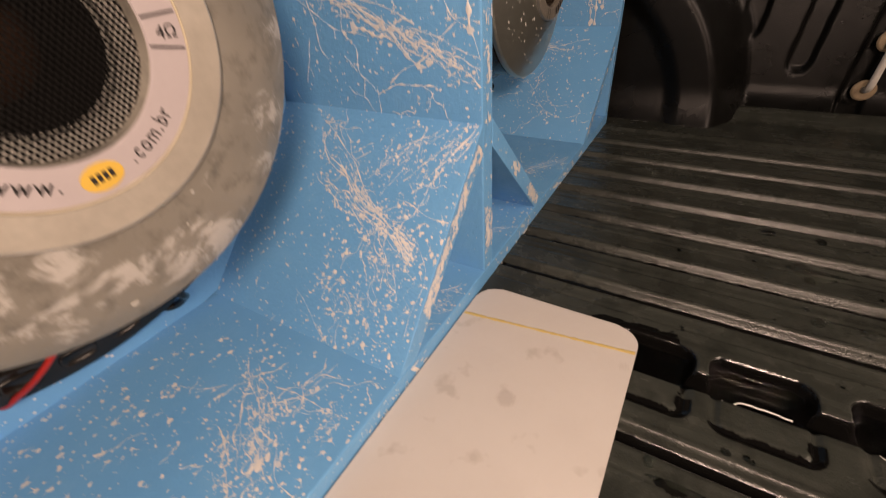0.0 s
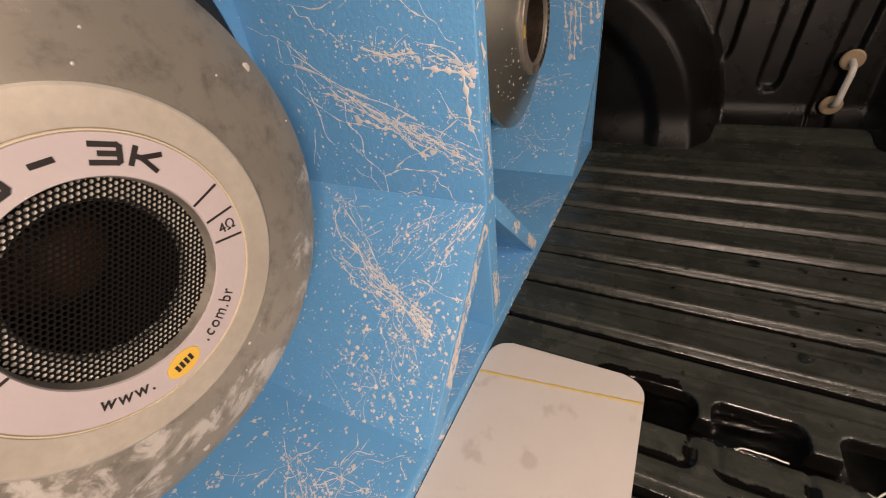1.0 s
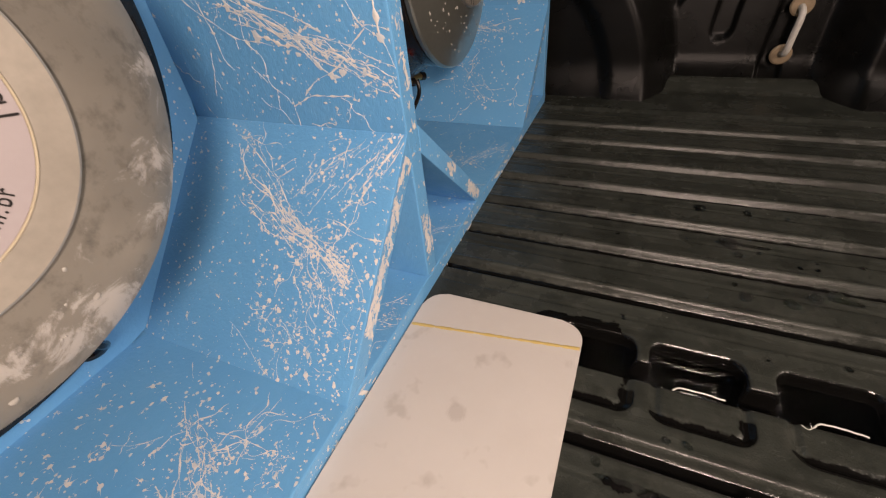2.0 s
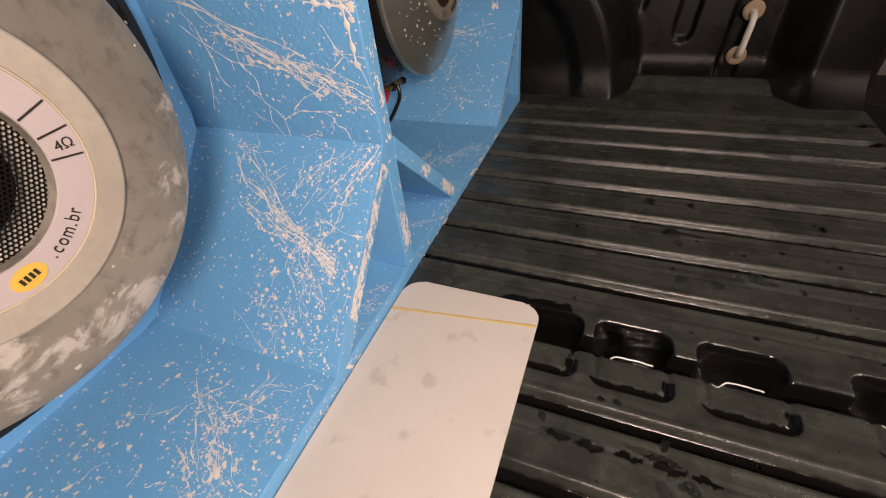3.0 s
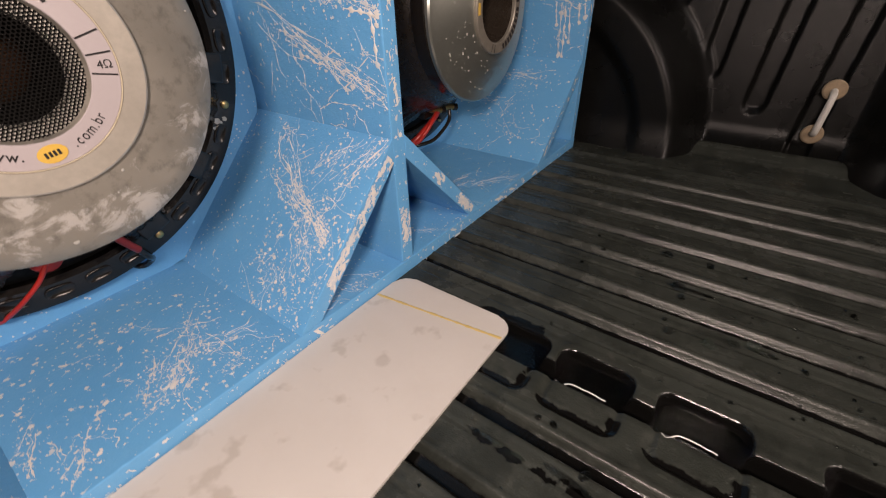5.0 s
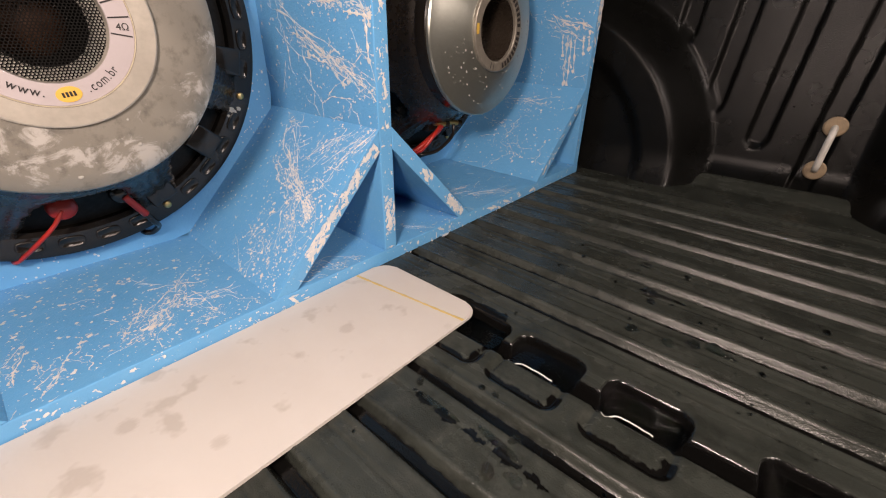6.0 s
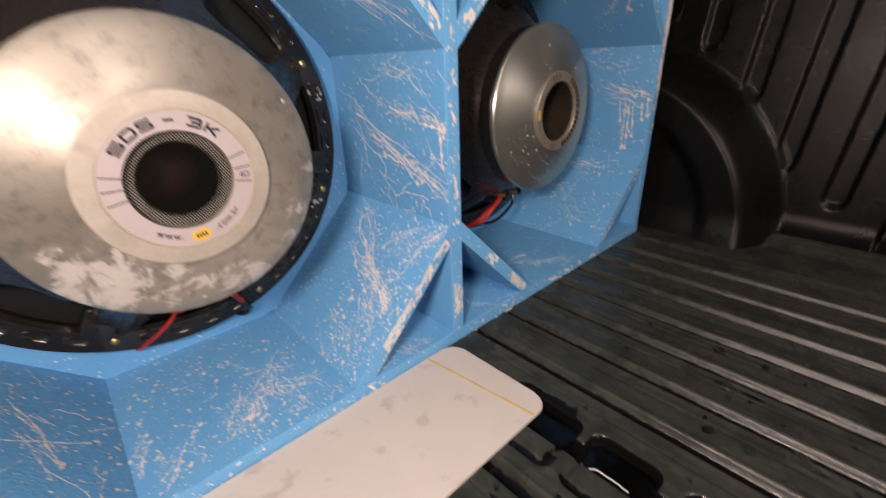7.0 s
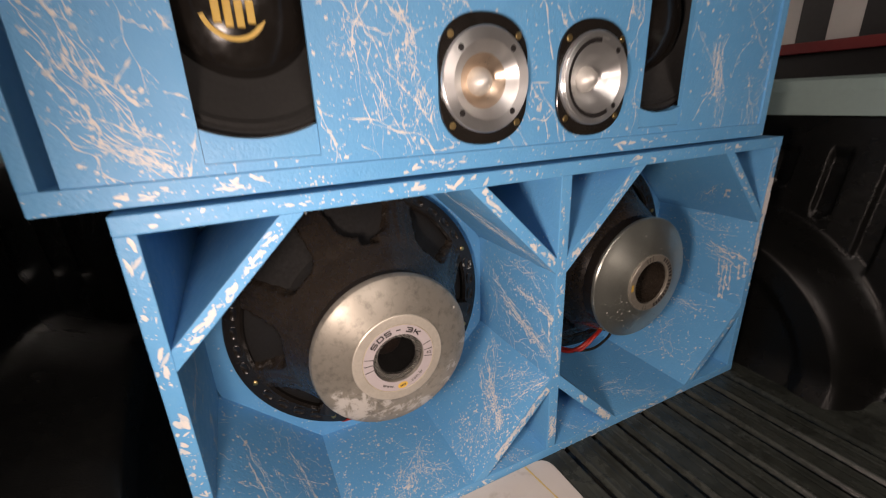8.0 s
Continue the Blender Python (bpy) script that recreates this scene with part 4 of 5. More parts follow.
STROKES = {"S": [((1, 1), (0.1, 1), (0, 0.9), (0, 0.6), (0.1, 0.5), (0.9, 0.5), (1, 0.4), (1, 0.1), (0.9, 0), (0, 0))],
           "D": [((0, 0), (0, 1), (0.85, 1), (1, 0.85), (1, 0.15), (0.85, 0), (0, 0))],
           "-": [((0.2, 0.5), (0.85, 0.5))],
           "3": [((0, 1), (0.9, 1), (1, 0.9), (1, 0.6), (0.9, 0.5), (0.3, 0.5)), ((0.9, 0.5), (1, 0.4), (1, 0.1), (0.9, 0), (0, 0))],
           "K": [((0, 0), (0, 1)), ((1, 1), (0.3, 0.5), (0, 0.5)), ((0.3, 0.5), (1, 0))]}


def square_letter(c, wide, high, bold, cx, cz, y, r, mid):
    """A broad, square-cut capital drawn in thick strokes, set on a circle at mid degrees."""
    bm = bmesh.new()
    turn = radians(mid) - math.pi / 2
    ca, sa = math.cos(turn), math.sin(turn)

    def at(u, v, d):
        return (cx + u * ca - (r + v) * sa, y - d, cz + u * sa + (r + v) * ca)
    k = 0
    for line in STROKES[c]:
        pts = [((p - 0.5) * (wide - bold), (q - 0.5) * (high - bold)) for p, q in line]
        for (x0, y0), (x1, y1) in zip(pts, pts[1:]):
            l = math.hypot(x1 - x0, y1 - y0)
            dx, dy = (x1 - x0) / l * bold / 2, (y1 - y0) / l * bold / 2
            x0, y0, x1, y1 = x0 - dx * 0.7, y0 - dy * 0.7, x1 + dx * 0.7, y1 + dy * 0.7
            k += 1
            h = 0.0003 + 0.00003 * k
            bm.faces.new([bm.verts.new(at(u, v, h)) for u, v in ((x0 + dy, y0 - dx), (x1 + dy, y1 - dx), (x1 - dy, y1 + dx), (x0 - dy, y0 + dx))])
    return bm


def ring_sector(cx, cz, y, r0, r1, a0, a1, h=0.0004, n=10):
    bm = bmesh.new()
    rows = []
    for k in range(n + 1):
        a = radians(a0 + (a1 - a0) * k / n)
        rows.append([bm.verts.new((cx + r * math.cos(a), yy, cz + r * math.sin(a))) for r, yy in ((r0, y), (r0, y - h), (r1, y - h), (r1, y))])
    for p, q in zip(rows, rows[1:]):
        for i in range(3):
            bm.faces.new((p[i], p[i + 1], q[i + 1], q[i]))
    bmesh.ops.recalc_face_normals(bm, faces=bm.faces)
    return bm


def bar_tick(cx, cz, y, r0, r1, a, w):
    d = Vector((math.cos(radians(a)), math.sin(radians(a))))
    p = Vector((-d.y, d.x)) * w
    return extrude_y([(cx + d.x * r0 - p.x, cz + d.y * r0 - p.y), (cx + d.x * r1 - p.x, cz + d.y * r1 - p.y),
                      (cx + d.x * r1 + p.x, cz + d.y * r1 + p.y), (cx + d.x * r0 + p.x, cz + d.y * r0 + p.y)], y - 0.0004, y)


def woofer(cx, cz, name, label, first):
    w = thing(name, label, "subwoofer", "pair of subwoofers", (cx, FACE, cz))
    w.matrix_world = Matrix.Translation((cx, FACE, cz))

    def sub(obname, bm_or_me, mat, parent=None, lab="", smooth=True):
        fn = part_mesh if isinstance(bm_or_me, bpy.types.Mesh) else part
        ob = fn(obname, bm_or_me, mat, parent or w, lab, smooth)
        if (parent or w) is w:
            ob.matrix_parent_inverse = Matrix.Translation((-cx, -FACE, -cz))
        return ob

    # flange
    flange = sub("flange", lathe([(0.196, FACE - 0.002), (0.196, 0.207), (0.201, 0.2035), (0.219, 0.2035), (0.2245, 0.206), (0.2255, 0.211), (0.2255, FACE - 0.0005)], cx, cz, 144), BLACK)
    ring = []
    for q in range(16):
        t = 2 * math.pi * q / 16
        ring.append((0.0052 * math.copysign(abs(math.cos(t)) ** 0.6, math.cos(t)), 0.0105 * math.copysign(abs(math.sin(t)) ** 0.6, math.sin(t))))
    bm = bmesh.new()
    outer = [bm.verts.new((x * 1.28, 0.0, z * 1.14)) for x, z in ring]
    inner = [bm.verts.new((x * 1.08, -0.0022, z * 1.05)) for x, z in ring]
    sunk = [bm.verts.new((x * 0.85, -0.0004, z * 0.92)) for x, z in ring]
    for A, B in ((outer, inner), (inner, sunk)):
        for q in range(16):
            bm.faces.new((A[q], A[(q + 1) % 16], B[(q + 1) % 16], B[q]))
    bm.faces.new(sunk)
    bmesh.ops.recalc_face_normals(bm, faces=bm.faces)
    slot_me = bpy.data.meshes.new("flange_slot")
    bm.to_mesh(slot_me)
    bm.free()
    for k in range(40):
        if k % 5 == 0:
            continue
        a = 2 * math.pi * (k + 2.5) / 40
        ob = part_mesh("flange_slot", slot_me, BLACK, w, "", True)
        ob.matrix_basis = Matrix.Translation((0.2105 * math.cos(a), 0.2035 - FACE, 0.2105 * math.sin(a))) @ Matrix.Rotation(-a, 4, "Y")
    for k in range(8):
        a = 2 * math.pi * k / 8 + radians(22.5)
        bolt = sub("screw", add_disc(bmesh.new(), (cx + 0.2105 * math.cos(a), 0.2033, cz + 0.2105 * math.sin(a)), 0.0044, 0.0025), BRASS)
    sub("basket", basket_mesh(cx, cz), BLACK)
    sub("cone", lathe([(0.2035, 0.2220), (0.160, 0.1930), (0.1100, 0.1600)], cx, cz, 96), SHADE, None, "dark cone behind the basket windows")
    # magnet stack
    big = 0.1168 if first else 0.1215
    sub("magnet", lathe([(big - 0.002, 0.126), (big, 0.124), (big, 0.096), (big - 0.0035, 0.0945), (big - 0.0035, 0.0915), (big, 0.090), (big, 0.0712), (big - 0.0015, 0.0696), (0.106, 0.0690)], cx, cz, 128), MAGNET if first else BLACK)
    if first:
        cap = sub("magnet_cap", lathe([(0.034, 0.075), (0.0375, 0.0400), (0.0380, 0.0378), (0.0528, 0.0376), (0.0534, 0.0370), (0.0664, 0.0376), (0.0674, 0.0382), (0.0677, 0.0402), (0.085, 0.0436), (0.1035, 0.0492), (0.1135, 0.0532),
                                       (0.1178, 0.0566), (0.1198, 0.0610), (0.1198, 0.0672), (0.1185, 0.0690), (0.110, 0.0695)], cx, cz, 160), ZINC, None, "dull zinc-plated steel cap with white bloom")
        lab = sub("label_ring", lathe([(0.0380, 0.0374), (0.0384, 0.0366), (0.0525, 0.0366), (0.0529, 0.0374)], cx, cz, 128), LABEL, None, "white printed ring label")
        # flat ring in a paler, less metallic zinc than the cap
        sub("clean_ring", lathe([(0.0538, 0.0374), (0.0541, 0.0369), (0.0664, 0.0372), (0.0675, 0.0379), (0.0679, 0.0399)], cx, cz, 128), PALEZINC, None, "paler clean ring round the label")
        sub("label_edge", lathe([(0.0527, 0.0374), (0.0530, 0.0364), (0.0535, 0.0364), (0.0538, 0.0374)], cx, cz, 128), EDGE, None, "thin golden edge of the label")
        y = 0.0365
        for c, a in (("S", 139), ("D", 123), ("S", 107.5), ("-", 88), ("3", 66), ("K", 50)):
            part("letter", square_letter(c, 0.0104, 0.0079, 0.0019, cx, cz, y, 0.0457, a), INK, lab)
        arc_word("www.", 0.0082, cx, cz, y, 0.0448, -115, lab, True, 0.88, 0.92)
        arc_word(".com.br", 0.0086, cx, cz, y, 0.0448, -57, lab, True, 0.78, 0.84)
        me = letters("4\u03a9", 0.0064)
        a = radians(-4.5)
        me.transform(Matrix.Translation((cx + 0.0462 * math.cos(a), y, cz + 0.0462 * math.sin(a))) @ Matrix.Rotation(radians(2), 4, "Y") @ Matrix.Rotation(math.pi / 2, 4, "X"))
        part_mesh("letter", me, INK, lab)
        for a in (17, 3.5, -11, 166, 178, 190):
            part("tick_mark", bar_tick(cx, cz, y, 0.0386, 0.0516, a, 0.00042), INK, lab)
        lx, lz = cx + 0.0453 * math.cos(radians(-87)), cz + 0.0453 * math.sin(radians(-87))
        tl = 0.14
        part("badge", extrude_y([(lx + 0.0076 * math.cos(t * 0.314) * math.cos(tl) - 0.0052 * math.sin(t * 0.314) * math.sin(tl),
                                  lz + 0.0076 * math.cos(t * 0.314) * math.sin(tl) + 0.0052 * math.sin(t * 0.314) * math.cos(tl)) for t in range(20)], y - 0.0003, y), YELLOW, lab, "yellow oval badge")
        for k in range(4):
            px, pz = -0.0033 + k * 0.0022, 0.0
            part("badge_bar", extrude_y([(lx + (px + ex) * math.cos(tl) - ez * math.sin(tl), lz + (px + ex) * math.sin(tl) + ez * math.cos(tl)) for ex, ez in ((-0.0007, -0.0016), (0.0007, -0.0016), (0.0007, 0.0016), (-0.0007, 0.0016))], y - 0.0006, y - 0.0002), INK, lab)
        sub("vent_grille", perforated(cx, cz, 0.0425, 0.0385, 0.00215, 0.00088), GRILLE, None, "black perforated vent grille", False)
        sub("vent_ring", lathe([(0.0379, 0.0436), (0.0300, 0.0440), (0.0285, 0.0475)], cx, cz, 64), PALE, None, "pale ring behind the grille")
        sub("vent_tube", lathe([(0.0286, 0.0475), (0.026, 0.07), (0.025, 0.095)], cx, cz, 64), GRILLE)
        sub("voice_coil", lathe([(0.0250, 0.0945), (0.018, 0.086), (0.008, 0.081), (0.0, 0.080)], cx, cz, 48), COIL, None, "dusty brown dome deep in the vent")
    else:
        cap = sub("magnet_cap", lathe([(0.054, 0.0395), (0.060, 0.0400), (0.0750, 0.0440), (0.095, 0.0505), (0.1090, 0.0560), (0.1170, 0.0590),
                                       (0.1220, 0.0602), (0.1240, 0.0625), (0.1240, 0.0662), (0.1228, 0.0676), (0.110, 0.0680)], cx, cz, 160), CHROME, None, "bright polished steel cap")
        hub = sub("hub_ring", lathe([(0.0432, 0.0400), (0.0436, 0.0362), (0.0446, 0.0352), (0.0566, 0.0352), (0.0580, 0.0364), (0.0585, 0.0420)], cx, cz, 128), HUB, None, "brass-coloured hub ring with worn print")
        for k in range(16):
            a0 = 60 - k * 8.5 - (4 if k > 6 else 0)
            part("print_bar", ring_sector(cx, cz, 0.0351, 0.0472, 0.0546, a0, a0 - 5.2, 0.0003, 3), INK, hub)
        for a in (96, 104, 112, 250, 258):
            part("print_bar", ring_sector(cx, cz, 0.0351, 0.0460, 0.0562, a, a + 1.6, 0.0003, 2), INK, hub)
        part("badge", ring_sector(cx, cz, 0.0351, 0.0490, 0.0545, 172, 187, 0.0003, 6), YELLOW, hub, "small yellow badge")
        sub("vent_tube", lathe([(0.0433, 0.0395), (0.0425, 0.05), (0.041, 0.095), (0.0, 0.095)], cx, cz, 64), BASKET)
    # flecks of paint on the cap
    rnd = random.Random(77 if first else 78)
    prof = ((0.069, 0.0405), (0.085, 0.0436), (0.1035, 0.0492), (0.1135, 0.0532)) if first else ((0.062, 0.0406), (0.075, 0.0440), (0.095, 0.0505), (0.109, 0.0560))
    bm = bmesh.new()
    for _ in range(14 if first else 80):
        a, q = rnd.uniform(0, 6.28), rnd.uniform(0, 2.999)
        if not first and rnd.random() < 0.6:
            a = rnd.uniform(3.3, 6.1)
        (r0, y0), (r1, y1) = prof[int(q)], prof[int(q) + 1]
        f = q - int(q)
        rr = r0 + (r1 - r0) * f
        add_disc(bm, (cx + rr * math.cos(a), y0 + (y1 - y0) * f + 0.0001, cz + rr * math.sin(a)), 0.0006 + 0.0018 * rnd.random() ** 2, 0.0004, "y", 7)
    tagged(sub("paint_flecks", bm, FLECK, cap, "cream paint flecks"), kind="stuff")
    # paint caught on the upper flange
    if first:
        smear = Splatter((cx, 0.2034, cz), (1, 0, 0), (0, 0, 1), 90, lambda a, c: 0.2005 < math.hypot(a, c) < 0.2195)
        smear.n = Vector((0, -1, 0))
        for t, q in ((97, 5), (104, 3), (112, 4), (121, 6), (126, 4), (133, 4), (140, 3), (72, 2), (12, 3), (-28, 2)):
            t = radians(t)
            for _ in range(q * 2):
                rr, tt = smear.rng.uniform(0.203, 0.218), t + smear.rng.gauss(0, 0.014)
                smear.drop(rr * math.cos(tt), rr * math.sin(tt), smear.rng.uniform(0.0010, 0.0034), smear.rng.uniform(1, 2.2), tt)
        me = bpy.data.meshes.new("paint_splatter")
        me.from_pydata([tuple(v) for v in smear.verts], [], smear.faces)
        tagged(sub("paint_splatter", me, FLECK, flange, "cream paint caught on the flange"), kind="stuff")
    # clamps on the flange
    for a in (-12, -43, -67, -118):
        t = radians(a)
        m = Matrix.Translation((cx + 0.186 * math.cos(t), 0.196, cz + 0.186 * math.sin(t))) @ Matrix.Rotation(-t, 4, "Y")
        bm = slab(-0.020, 0.014, -0.010, 0.012, -0.015, 0.015, 0.003)
        bmesh.ops.transform(bm, matrix=m, verts=bm.verts)
        sub("spoke_foot", bm, BLACK)
    # terminals and leads
    if first:
        sub("terminal", add_disc(bmesh.new(), (cx - 0.015, 0.186, cz - 0.1645), 0.0125, 0.011, "y", 20), RED, None, "round red terminal cap")
        sub("terminal", add_disc(bmesh.new(), (cx + 0.036, 0.186, cz - 0.1620), 0.0115, 0.010, "y", 20), BLACK, None, "round black terminal cap")
        sub("lead", tube(spline([(cx - 0.016, 0.176, cz - 0.166), (cx - 0.027, 0.176, cz - 0.180), (cx - 0.043, 0.184, cz - 0.196), (cx - 0.056, 0.202, cz - 0.212), (cx - 0.064, 0.214, cz - 0.2205), (cx - 0.066, FACE + 0.004, cz - 0.224)]), 0.0022), RED, None, "red lead")
        sub("lead", tube(spline([(cx + 0.037, 0.177, cz - 0.166), (cx + 0.046, 0.181, cz - 0.182), (cx + 0.053, 0.187, cz - 0.194)]), 0.0040), RED, None, "red lead sleeve")
        sub("lead", tube(spline([(cx + 0.052, 0.186, cz - 0.192), (cx + 0.0585, 0.190, cz - 0.206), (cx + 0.0650, 0.204, cz - 0.218), (cx + 0.0605, 0.216, cz - 0.228), (cx + 0.054, 0.2215, cz - 0.2290), (cx + 0.052, FACE + 0.004, cz - 0.2285)]), 0.0034), BLACK, None, "black lead")
    else:
        sub("terminal_block", slab(cx - 0.034, cx + 0.040, 0.146, 0.176, cz - 0.160, cz - 0.140, 0.003), BLACK, None, "black terminal block")
        for x0, x1, z in ((-0.022, 0.000, -0.150), (0.008, 0.034, -0.152)):
            post = sub("terminal", tube([(cx + x0, 0.150, cz + z + 0.004), (cx + x1, 0.138, cz + z)], 0.0048, 14), BRASS, None, "brass binding post", False)
            part("terminal_cap", tube([(cx + x1, 0.138, cz + z), (cx + x1 + 0.006, 0.1348, cz + z - 0.001)], 0.0058, 14), BLACK, post, "black cap").matrix_parent_inverse = Matrix.Identity(4)
        sub("lead", tube(spline([(cx - 0.002, 0.142, cz - 0.150), (cx - 0.020, 0.139, cz - 0.160), (cx - 0.046, 0.139, cz - 0.172), (cx - 0.068, 0.143, cz - 0.184), (cx - 0.084, 0.165, cz - 0.198), (cx - 0.092, FACE + 0.004, cz - 0.214)]), 0.0046, 12), RED, None, "thick red lead")
        sub("lead", tube(spline([(cx - 0.010, 0.140, cz - 0.152), (cx - 0.030, 0.134, cz - 0.160), (cx - 0.052, 0.136, cz - 0.178), (cx - 0.070, 0.146, cz - 0.190), (cx - 0.086, FACE + 0.004, cz - 0.216)]), 0.0034, 10), RED, None, "red lead")
        sub("lead", tube(spline([(cx + 0.026, 0.140, cz - 0.154), (cx + 0.020, 0.136, cz - 0.170), (cx + 0.000, 0.136, cz - 0.184), (cx - 0.028, 0.138, cz - 0.194), (cx - 0.060, 0.150, cz - 0.196), (cx - 0.080, 0.190, cz - 0.206), (cx - 0.086, FACE + 0.004, cz - 0.212)]), 0.0030, 10), BLACK, None, "black lead loop")
    return w


# ---------------------------------------------------------------- upper cabinet with mids and tweeters
UX0, UX1, UY, UZ0, UZ1 = -0.586, 0.478, 0.010, 0.5325, 0.990


def upper_cabinet():
    box = thing("midrange_cabinet", "sky-blue paint-splashed midrange cabinet stacked on the bass cabinet", "speaker cabinet", "", (0, 0, 0))
    b = 0.0012
    t = 0.018
    bottom = part("bottom_panel", slab(UX0, UX1, UY, UY + 0.42, UZ0, UZ0 + 0.022, b), BLUE, box)
    part("top_panel", slab(UX0, UX1, UY, UY + 0.42, UZ1 - t, UZ1, b), BLUE, box)
    left = part("side_panel", slab(UX0, UX0 + 0.014, UY, UY + 0.42, UZ0 + 0.022, UZ1 - t, b), BLUE, box)
    right = part("side_panel", slab(UX1 - t, UX1, UY, UY + 0.42, UZ0 + 0.022, UZ1 - t, b), BLUE, box)
    part("back_panel", slab(UX0 + 0.014, UX1 - t, UY + 0.40, UY + 0.42, UZ0 + 0.022, UZ1 - t), BLUE, box)
    # front board, cut through for the two slots and the two tweeters
    fy0, fy1 = UY + 0.0035, UY + 0.0105
    z0, z1 = UZ0 + 0.022, UZ1 - t
    slots = ((-0.4445, -0.3335), (0.146, 0.240))

    def ring_of(cx, cz, r, n=40):
        return [(cx + r * math.cos(2 * math.pi * k / n), cz + r * math.sin(2 * math.pi * k / n)) for k in range(n)]

    loops = [[(-0.558, z0), (UX1 - t, z0), (UX1 - t, z1), (-0.558, z1)]]
    loops += [[(x0, 0.565), (x0, 0.905), (x1, 0.905), (x1, 0.565)] for x0, x1 in slots]
    loops += [ring_of(-0.130, 0.636, 0.048), ring_of(0.043, 0.636, 0.048)]
    bm = bmesh.new()
    edges = []
    for loop in loops:
        vs = [bm.verts.new((x, fy0, z)) for x, z in loop]
        edges += [bm.edges.new((vs[k], vs[(k + 1) % len(vs)])) for k in range(len(vs))]
    bmesh.ops.triangle_fill(bm, use_beauty=True, use_dissolve=False, edges=edges)
    ext = bmesh.ops.extrude_face_region(bm, geom=list(bm.faces))
    bmesh.ops.translate(bm, vec=(0, fy1 - fy0, 0), verts=[g for g in ext["geom"] if isinstance(g, bmesh.types.BMVert)])
    bmesh.ops.recalc_face_normals(bm, faces=bm.faces)
    front = part("front_panel", bm, BLUE, box)
    part("port_wall", slab(-0.5575, -0.545, fy1, UY + 0.20, z0, z1), BLUE, box)
    for x0, x1 in slots:
        mx = (x0 + x1) / 2
        half = (x1 - x0) / 2 - 0.0004
        plug = [(mx + half * k / 12, 0.722 - math.sqrt(0.136 ** 2 - (half * k / 12) ** 2)) for k in range(12, -13, -1)]
        part("inner_board", extrude_y([(x0 + 0.0004, 0.5654), (x1 - 0.0004, 0.5654)] + plug, fy0 + 0.0012, fy1 + 0.008), BLUE, box)
    sp = Splatter((0, fy0, 0), (1, 0, 0), (0, 0, 1), 60, lambda a, c: -0.557 < a < UX1 - t and z0 < c < z1 and not (-0.446 < a < -0.332 and c > 0.564) and not (0.145 < a < 0.241 and c > 0.564)
                  and math.hypot(a + 0.130, c - 0.636) > 0.071 and math.hypot(a - 0.043, c - 0.636) > 0.071)
    sp.n = Vector((0, -1, 0))
    g = sp.rng
    for k in range(16):
        x, z = g.uniform(-0.55, 0.45), g.uniform(0.58, 0.82)
        a = g.uniform(1.1, 2.1)
        l = g.uniform(0.06, 0.16)
        sp.burst(x, z, x + l * math.cos(a), z - l * math.sin(a), 5, 0.006, 0.0013, 0.5)
    sp.burst(-0.55, 0.62, -0.47, 0.57, 12, 0.012, 0.0015)
    sp.burst(-0.54, 0.70, -0.50, 0.60, 14, 0.012, 0.0014)
    sp.burst(-0.52, 0.59, -0.46, 0.555, 8, 0.004, 0.0016)
    sp.burst(-0.29, 0.70, -0.26, 0.57, 12, 0.012, 0.0011)
    sp.burst(-0.23, 0.70, -0.21, 0.57, 12, 0.012, 0.0013)
    sp.burst(0.31, 0.70, 0.33, 0.60, 14, 0.010, 0.0015)
    sp.web(-0.557, UX1, z0, 0.83, 230, 0.12, 0.0015, -1.2)
    sp.web(-0.557, -0.45, z0, 0.83, 50, 0.11, 0.0017, -0.9)
    sp.spray(-0.557, UX1, z0, 0.80, 700, 0.0042)
    sp.done(front)
    sp = Splatter((0, UY, 0), (1, 0, 0), (0, 0, 1), 61, lambda a, c: UX0 + 0.001 < a < UX1 - 0.001 and UZ0 + 0.001 < c < UZ0 + 0.021)
    sp.n = Vector((0, -1, 0))
    for x0, x1, n in ((-0.45, -0.40, 10), (-0.24, -0.16, 14), (0.1, 0.2, 10), (-0.52, -0.48, 7)):
        sp.smear(x0, 0.543, x1, 0.543, n, 0.006)
    sp.spray(UX0, UX1, UZ0, UZ0 + 0.022, 150, 0.003)
    sp.done(bottom)


